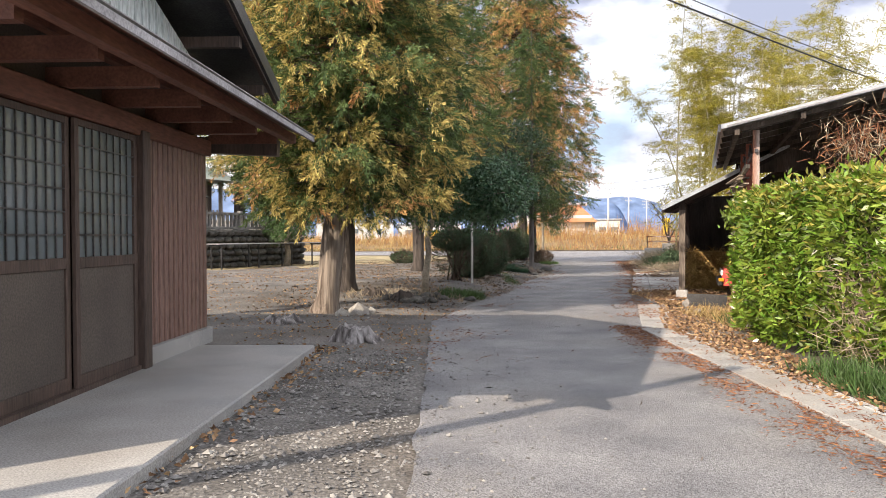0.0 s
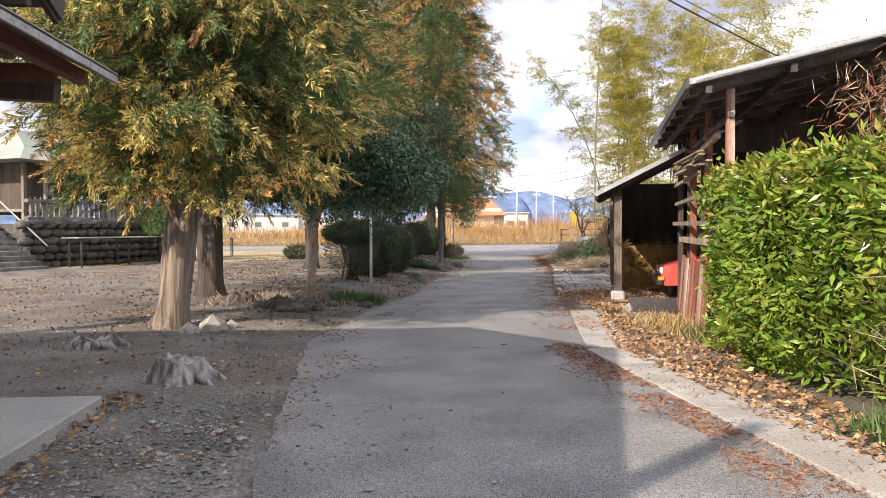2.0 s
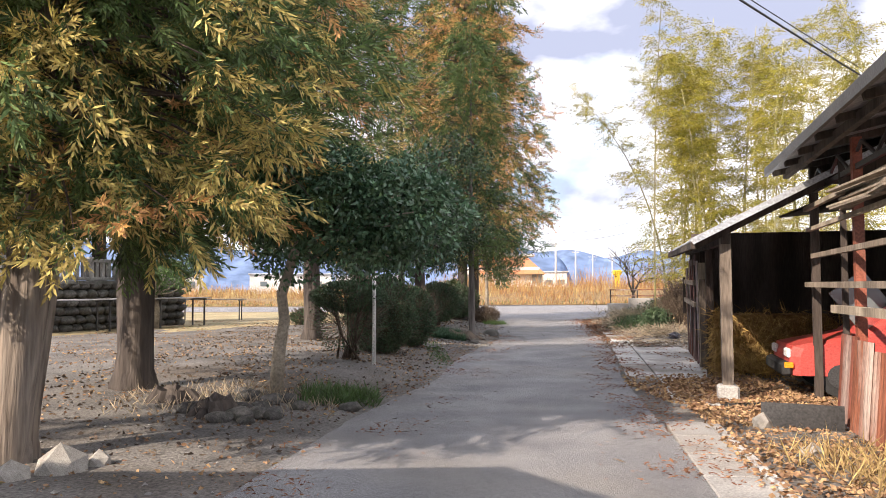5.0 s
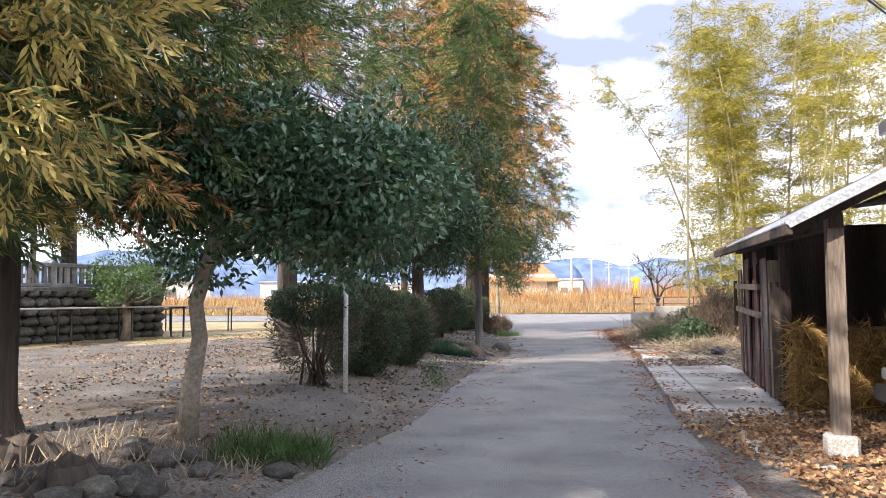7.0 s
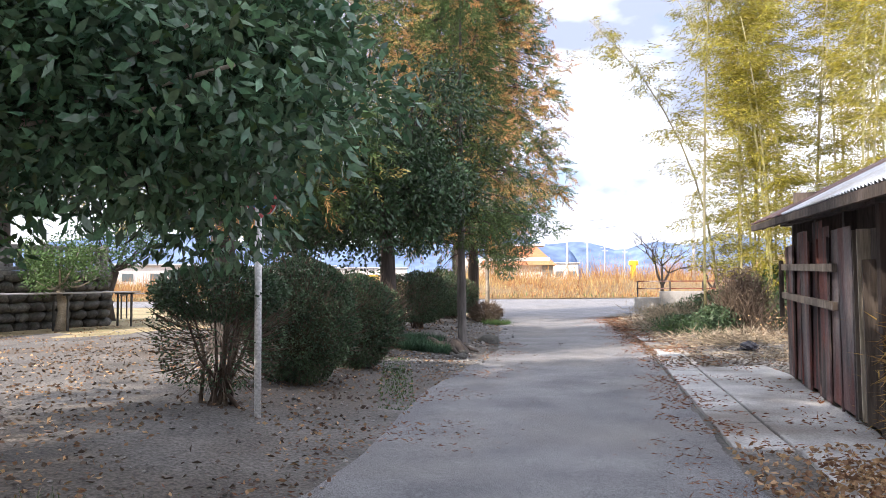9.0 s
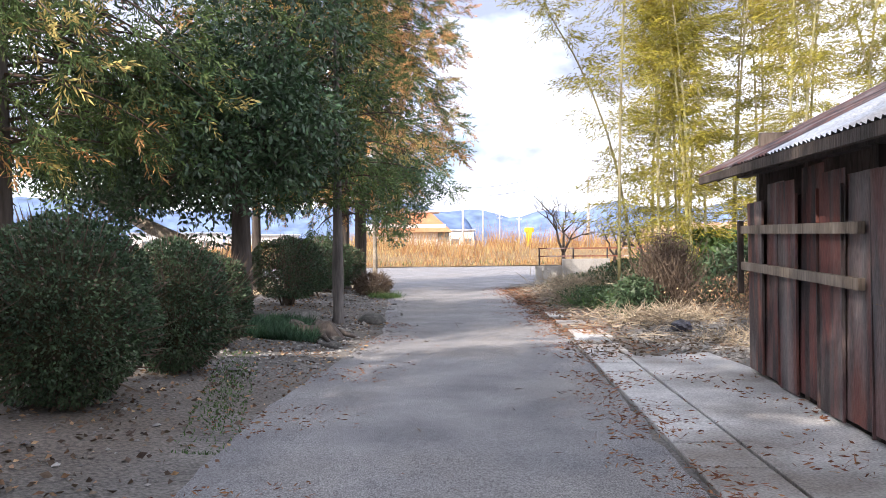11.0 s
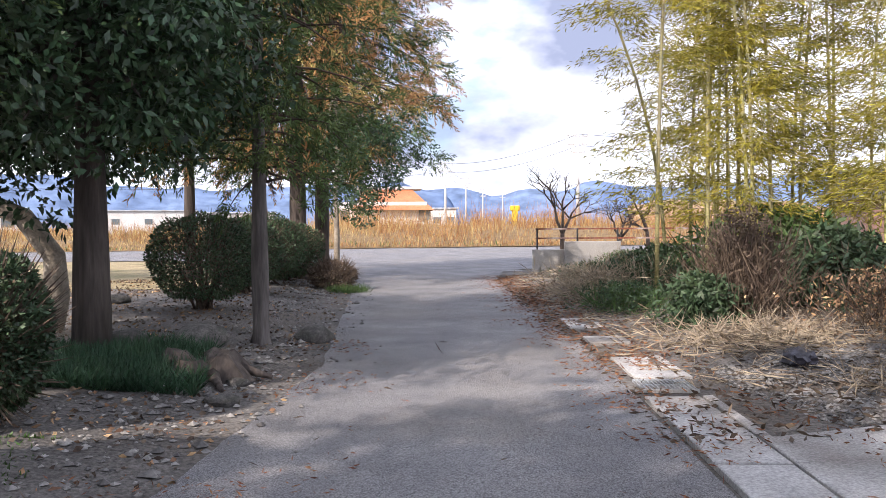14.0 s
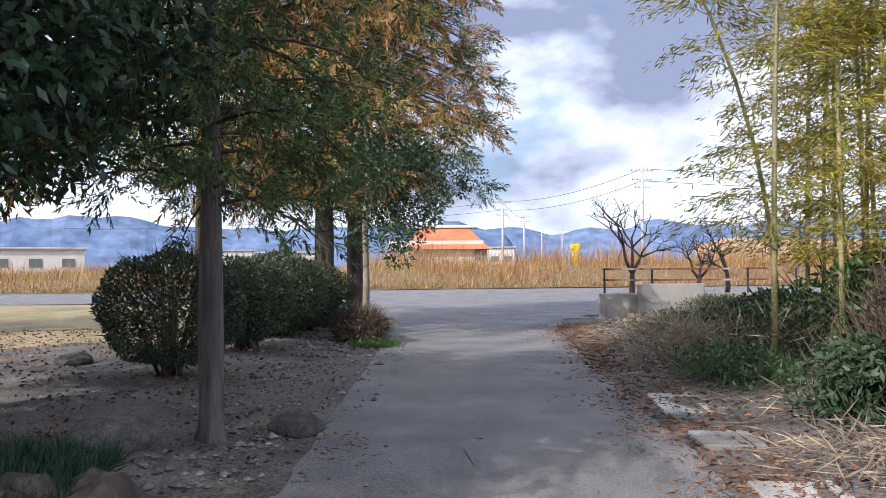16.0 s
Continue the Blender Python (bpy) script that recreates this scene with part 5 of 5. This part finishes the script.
bm.faces.new((e2[0], e2[1], e3[1], e3[0]))
bm.faces.new((e2[2], e2[3], e3[0], e3[1]))
bm.faces.new((e2[1], e2[2], e3[1]))
bm.faces.new((e2[3], e2[0], e3[0]))
bm.faces.new(e[::-1])
part("roof", bm, M_ROOFC, shrine, "grey-green curved roof")
lantern = thing("stone_lantern", "mossy stone lantern on the terrace", "lantern", TER @ Matrix.Translation((6.3, -.95, TH)))
for nm, r1, r2, za, zb, sg in (("base", .35, .3, 0, .25, 6), ("shaft", .13, .13, .25, 1.1, 10), ("platform", .2, .34, 1.1, 1.25, 6), ("fire_box", .22, .22, 1.25, 1.6, 6), ("cap", .5, .12, 1.6, 1.9, 6), ("finial", .12, .02, 1.9, 2.15, 8)):
    bm = bmesh.new()
    bmesh.ops.create_cone(bm, cap_ends=True, segments=sg, radius1=r1, radius2=r2, depth=zb - za, matrix=Matrix.Translation((0, 0, (za + zb) / 2)))
    part(nm, bm, M_STONE, lantern)


def long_bench(m, ln, label, top=.82):
    b = thing("long_bench", label, "bench", m)
    for i in range(3):
        bm = bmesh.new()
        box(bm, (ln / 2, -.3 + i * .3, top), (ln, .27, .04), bev=.006)
        part("plank", bm, M_TIMBERG, b)
    for i in range(int(ln / 2.2) + 1):
        xx = .25 + i * (ln - .5) / max(1, int(ln / 2.2))
        bm = bmesh.new()
        beam(bm, (xx, -.3, 0), (xx, -.3, top - .02), .05, .05)
        beam(bm, (xx, .3, 0), (xx, .3, top - .02), .05, .05)
        beam(bm, (xx, -.4, top - .05), (xx, .4, top - .05), .05, .05)
        part("trestle", bm, M_METALD, b)
    return b


long_bench(TER @ Matrix.Translation((.2, 1.2, .02)), 7.4, "long high grey plank bench in front of the terrace", 1.15)
long_bench(Matrix.Translation((-9.0, 45.5, .02)), 3.2, "long grey plank bench in the sunny yard", 1.0)

# ---------- litter ----------
def litter(name, label, n, xs, ys, L, W, material, seed, keep=None, lift=.01):
    global rng
    rng = np.random.default_rng(seed)
    x, y = rng.uniform(*xs, n), rng.uniform(*ys, n)
    if keep:
        k = np.array([keep(a, b, q) for a, b, q in zip(x, y, rng.random(n))])
        x, y = x[k], y[k]
    n = len(x)
    z = np.array([max(gz(a, b), .008 if road_l(b) < a < road_r(b) else .034 if 0 <= a - road_r(b) < (2.2 if 17.4 < b < 28.2 else .75 if b <= 17.4 else 0) else -9) for a, b in zip(x, y)]) + lift
    d = rng.normal(size=(n, 3)) * [1, 1, .22]
    return tagged(blades(name, np.column_stack((x, y, z)), d, L * rng.uniform(.6, 1.4, n), W * rng.uniform(.6, 1.3, n), [material], fold=.2), label, "litter", kind="stuff")


def fall(v, w, q):
    return q < math.exp(-(v / w) ** 2)


litter("fallen_leaves", "brown needles and leaves strewn over the concrete apron", 5000, (4.6, 8.6), (17, 28), .07, .016, M_LEAFR, 120, lambda x, y, q: 0 < x - road_r(y) < 1.9 and noise.noise(Vector((x * 1.6, y * .9, 3))) > .08 - .25 * smooth(21, 17, y) and q < .8)
litter("fallen_leaves", "dry brown leaves drifted round the shed post", 4500, (4.7, 7.0), (16, 20.6), .065, .04, M_LEAFB, 121, lambda x, y, q: 0 < x - road_r(y) and q < 1 - .7 * smooth(18.5, 20.6, y))
patch = lambda x, y, s, o: noise.noise(Vector((x * s, y * s, o)))
litter("fallen_leaves", "dry brown leaves lying along the hedge and shed", 40000, (3.3, 7.5), (4, 20), .06, .036, M_LEAFB, 101, lambda x, y, q: 3.5 + .25 * (y - 12) * (y > 12) < x < 4.3 + max(0, (y - 10) * .45) and q < .75 + .5 * patch(x, y, 1.2, 1))
litter("fallen_leaves", "brown cedar litter along the lane's edge", 110000, (2.4, 10.5), (4, 44), .06, .011, M_LEAFR, 102, lambda x, y, q: patch(x, y, 1.1, 7) > -.05 and fall(x - road_r(y) - (.3 if y > 29 else -.05), .38 if y < 29 else .7, q))
litter("fallen_leaves", "dark dry litter on the overgrown verge", 9000, (6.5, 13), (26.5, 44), .1, .03, M_TWIG, 103, lambda x, y, q: x > road_r(y) - .1)
litter("fallen_leaves", "dark red-brown cedar litter heaped along the verge", 14000, (6.8, 11), (28.5, 44), .07, .016, M_LEAFR, 115, lambda x, y, q: fall(x - road_r(y) - .35, .5, q), .015)
litter("fallen_leaves", "pale dry stalks on the overgrown verge", 6000, (7.5, 14), (28, 44), .3, .012, M_TWIGP, 104, lambda x, y, q: x > road_r(y) + .5, .04)
litter("fallen_leaves", "scattered brown leaves across the yard", 52000, (-9, 6), (8, 45), .055, .034, M_LEAFB, 105, lambda x, y, q: x < road_l(y) + .1 and not (x < -1.6 and y < 10.4) and q < (.35 if y < 30 else .15) + .7 * patch(x, y, .8, 2))
litter("fallen_leaves", "reddish cedar litter on the lane by the yard", 32000, (-3, 5), (9, 32), .055, .011, M_LEAFR, 106, lambda x, y, q: fall(x - road_l(y) - .1, .7, q) and patch(x, y, .9, 4) > .05)
litter("fallen_leaves", "reddish needle band on the lane by the gutter", 16000, (2.3, 3.5), (4, 13), .055, .01, M_LEAFR, 109, lambda x, y, q: patch(x * 1.5, y * .6, 1.5, 9) > -.08 and fall(x - 2.95, .28, q), .008)
litter("fallen_leaves", "dark rotting leaves under the bushes", 20000, (-4, 6), (15, 44), .06, .04, M_TWIG, 110, lambda x, y, q: x < road_l(y) - .1 and q < .5 + .8 * patch(x, y, 1.1, 6))
litter("fallen_leaves", "dead leaves gathered against the porch slab", 900, (-1.95, -1.35), (3, 10.2), .06, .038, M_LEAFB, 107, lambda x, y, q: fall(x + 1.95 - (y - 4) * .055, .22, q), .03)
litter("fallen_twigs", "few dark twigs and needles on the lane", 260, (0, 9), (5, 44), .14, .014, M_TWIG, 108, lambda x, y, q: road_l(y) < x < road_r(y), .008)


def pebbles(name, label, n, xs, ys, r0, r1, seed, keep):
    """Loose stones, joined, each a squashed octahedron."""
    rr = np.random.default_rng(seed)
    x, y, q = rr.uniform(*xs, n), rr.uniform(*ys, n), rr.random(n)
    k = np.array([keep(a, b, c) for a, b, c in zip(x, y, q)])
    x, y = x[k], y[k]
    n = len(x)
    r = rr.uniform(r0, r1, n) * (1 + (rr.random(n) < .08))
    z = np.array([max(gz(a, b), .006 if road_l(b) < a < road_r(b) else -9) for a, b in zip(x, y)])
    base = np.array([(1, 0, 0), (0, 1, 0), (-1, 0, 0), (0, -1, 0), (0, 0, 1), (0, 0, -1)], float)
    V = base[None] * r[:, None, None] * rr.uniform(.6, 1.3, (n, 6, 1)) * [1, 1, .6]
    th = rr.uniform(0, 6.28, n)
    c, s = np.cos(th)[:, None], np.sin(th)[:, None]
    V = np.stack((V[..., 0] * c - V[..., 1] * s, V[..., 0] * s + V[..., 1] * c, V[..., 2]), -1) + np.column_stack((x, y, z + r * .25))[:, None]
    F = np.array([(0, 1, 4), (1, 2, 4), (2, 3, 4), (3, 0, 4), (1, 0, 5), (2, 1, 5), (3, 2, 5), (0, 3, 5)])
    faces = (F[None] + (np.arange(n) * 6)[:, None, None]).reshape(-1, 3)
    me = bpy.data.meshes.new(name)
    me.from_pydata(V.reshape(-1, 3).tolist(), [], faces.tolist())
    me.materials.append(M_GRAVEL)
    return tagged(new(name, me), label, "gravel", kind="stuff")


pebbles("gravel", "loose grey gravel between porch and lane", 16000, (-2.2, 1.2), (1.5, 11), .007, .02, 111, lambda x, y, q: q < (1 if x < -.25 else .35 * math.exp(-(x + .25) * 2)) * (1 - smooth(8, 11, y)) and x > -2.1 + .055 * (y - 3))
pebbles("gravel", "small grey stones in the planted bed", 9000, (0, 6), (26, 42), .012, .04, 112, lambda x, y, q: fall(x - road_l(y) + .7, .6, q))
pebbles("gravel", "scattered small stones on the yard", 5000, (-6, 5), (11, 40), .008, .022, 113, lambda x, y, q: x < road_l(y) and q < .8)
pebbles("gravel", "grey gravel at the shed's far corner", 3500, (8, 10.5), (26.3, 29), .012, .03, 114, lambda x, y, q: q < .9)

# ---------- distance ----------
def power_pole(x, y, h, label, wires=()):
    p = thing("utility_pole", label, "utility pole", Matrix.Translation((x, y, 0)))
    bm = bmesh.new()
    tube(bm, [(0, 0, 0), (0, 0, h)], [.2, .13], 10)
    part("shaft", bm, M_POLE, p)
    for zz, w in ((h - .4, 1.1), (h - 1.3, 1.0), (h - 2.1, .7)):
        bm = bmesh.new()
        beam(bm, (-w, 0, zz), (w, 0, zz), .1, .1)
        part("crossarm", bm, M_POLE, p)
        for k in (-w, -w / 2, w / 2, w):
            bm = bmesh.new()
            tube(bm, [(k, 0, zz), (k, 0, zz + .28)], [.07, .05], 6)
            part("insulator", bm, M_POLE, p)
    return p


def wire(a, b, sag, r=.025):
    w = thing("power_line", "thin dark overhead power line", "cable")
    bm = bmesh.new()
    a, b = Vector(a), Vector(b)
    tube(bm, [a.lerp(b, k / 14) - Vector((0, 0, sag * 4 * (k / 14) * (1 - k / 14))) for k in range(15)], [r] * 15, 5)
    part("wire", bm, M_CABLE, w)


def ray_xy(deg, dist):
    """A place at a compass angle and distance from the walk's end."""
    return 4.7 + dist * math.sin(math.radians(deg)), 24.9 + dist * math.cos(math.radians(deg))


p1 = ray_xy(12.6, 105)
p2 = ray_xy(22.8, 78)
p3 = ray_xy(14.2, 145)
p4 = ray_xy(15.5, 190)
p5 = ray_xy(17.0, 200)
power_pole(*p1, 10.5, "concrete utility pole beyond the dry field")
power_pole(*p2, 11.2, "tall concrete utility pole behind the low wall")
power_pole(*p3, 11, "concrete utility pole far across the field")
power_pole(*p4, 11, "far concrete utility pole")
power_pole(*p5, 11, "far concrete utility pole among others")
for dz in (0, 1.2):
    wire((*p1, 10.3 - dz), (*p2, 11 - dz), .9)
    wire((*p2, 11 - dz), (p2[0] + 60, p2[1] - 12, 11 - dz), 1.2)
    wire((*p1, 10.3 - dz), (p1[0] - 70, p1[1] + 40, 8.5), 1.2)
    wire((*p1, 10.3 - dz), (*p3, 10.5 - dz), .6)
pole = thing("plain_pole", "plain grey pole standing beside the hall", "pole", Matrix.Translation((-6.4, .9, 0)))
bm = bmesh.new()
tube(bm, [(0, 0, 0), (0, 0, 8)], [.13, .1], 12)
part("shaft", bm, M_POLE, pole)
power_pole(24, 37.7, 9, "utility pole behind the shed")
power_pole(-14, 7, 11.4, "utility pole behind the hall")
wire((24, 37.7, 8.6), (-14, 7, 11.0), .5, .016)
wire((24.6, 37.7, 7.9), (-13.4, 7, 10.2), .3, .03)

# far house with orange roof
hx, hy = ray_xy(7.6, 92)
house = thing("house", "white house with orange tiled roof beyond the field", "house", pose(hx, hy, 0, 0, 0, -8))
bm = bmesh.new()
box(bm, (0, 0, 2.2), (11, 8, 4.4))
part("wall", bm, M_PLAST, house)
bm = bmesh.new()
pv = [bm.verts.new(q) for q in ((-3.5, -5, 3.4), (6.3, -5, 3.4), (6.3, 5, 3.4), (-3.5, 5, 3.4), (-1.8, 0, 6.3), (3.6, 0, 6.3))]
for f in ((0, 1, 5, 4), (1, 2, 5), (2, 3, 4, 5), (3, 0, 4), (3, 2, 1, 0)):
    bm.faces.new([pv[i] for i in f])
part("roof", bm, M_ORANGE, house, "orange tile hipped roof")
bm = bmesh.new()
box(bm, (.8, 1.2, 6.2), (8.5, 4, .35), bev=.05)
part("upper_roof", bm, M_PLAST, house)
for xx in (-4.6, 5.2):
    bm = bmesh.new()
    box(bm, (xx, -4.2, 2.8), (1.4, .12, 1.2))
    part("window", bm, glass, house)
for i, (deg, dist, w, h, mt) in enumerate(((-20, 120, 12, 4, M_PLAST), (-3, 150, 14, 4, M_PLAST), (-9, 180, 20, 5, M_PLAST), (12, 160, 8, 5, M_PLAST))):
    x, y = ray_xy(deg, dist)
    b = thing("far_building", "low pale building across the fields", "building", pose(x, y, 0, 0, 0, -deg))
    bm = bmesh.new()
    box(bm, (0, 0, h / 2), (w, 7, h))
    part("wall", bm, mt, b)
    bm = bmesh.new()
    box(bm, (0, 0, h + .15), (w + .8, 7.8, .35), bev=.1)
    part("roof", bm, M_ROOFM, b)
    for k in range(3):
        bm = bmesh.new()
        box(bm, (-w / 3 + k * w / 3, -3.52, h * .55), (1.6, .1, 1.2))
        part("window", bm, glass, b)
bh = thing("neighbour_house", "brown house half hidden behind the bamboo", "house", pose(42, 60, -1.0, 0, 0, -25))
bm = bmesh.new()
box(bm, (0, 0, 2), (9, 7, 4))
part("wall", bm, M_SIDING, bh)
bm = bmesh.new()
pv = [bm.verts.new(q) for q in ((-5.2, -4.3, 3.9), (5.2, -4.3, 3.9), (5.2, 4.3, 3.9), (-5.2, 4.3, 3.9), (-5.2, 0, 5.8), (5.2, 0, 5.8))]
for f in ((0, 1, 5, 4), (1, 2, 5), (2, 3, 4, 5), (3, 0, 4), (3, 2, 1, 0)):
    bm.faces.new([pv[i] for i in f])
part("roof", bm, M_METALD, bh)
exc = thing("excavator_arm", "yellow machine arm standing in the dry field", "machine", Matrix.Translation((*ray_xy(17.9, 85), 0)))
bm = bmesh.new()
beam(bm, (0, 0, 0), (.1, 0, 3.6), .7, .5)
box(bm, (.1, 0, 3.5), (1.1, .6, .6), bev=.1)
part("arm", bm, M_YELLOW, exc)
net = thing("yellow_sign", "yellow sheet far across the yard", "sign", Matrix.Translation((*ray_xy(-3.5, 100), 0)))
bm = bmesh.new()
box(bm, (0, 0, 1.7), (1.8, .1, 1.3))
for xx in (-.8, .8):
    box(bm, (xx, 0, .6), (.1, .08, 1.2))
part("panel", bm, M_YELLOW, net)


def ridge(name, label, material, dist, a0, a1, height, seed, bumps=()):
    bm = bmesh.new()
    lo, hi = [], []
    N = 160
    for i in range(N + 1):
        a = a0 + (a1 - a0) * i / N
        x, y = dist * math.sin(math.radians(a)), dist * math.cos(math.radians(a))
        h = height * (.75 + .35 * noise.noise(Vector((a * .09, seed, 0))) + .16 * noise.noise(Vector((a * .4, seed, 2))) + .05 * noise.noise(Vector((a * 1.7, seed, 3))))
        for c, w, e in bumps:
            h = max(h, e * dist * math.exp(-((a - c) / w) ** 6) * (1 - .12 * (a - c) / w))
        lo.append(bm.verts.new((x, y, -5)))
        hi.append(bm.verts.new((x * 1.12, y * 1.12, h)))
    for i in range(N):
        bm.faces.new((lo[i], lo[i + 1], hi[i + 1], hi[i]))
    return tagged(part(name, bm, material), label, "mountain", kind="structure")


# range and mesa carry their haze as painted blue
ridge("backdrop_mountain", "mountain range on the horizon, distance haze painted in as blue", M_MOUNT, 2600, -75, 80, 200, 3)
ridge("backdrop_mesa", "flat-topped hill on the horizon, blue from painted haze", M_MOUNT, 1900, 5, 20, 20, 5, ((11.4, 2.2, .05),))
ridge("backdrop_hill", "brown grassy slope behind the bamboo", M_HILL, 150, 24, 75, 7, 8)
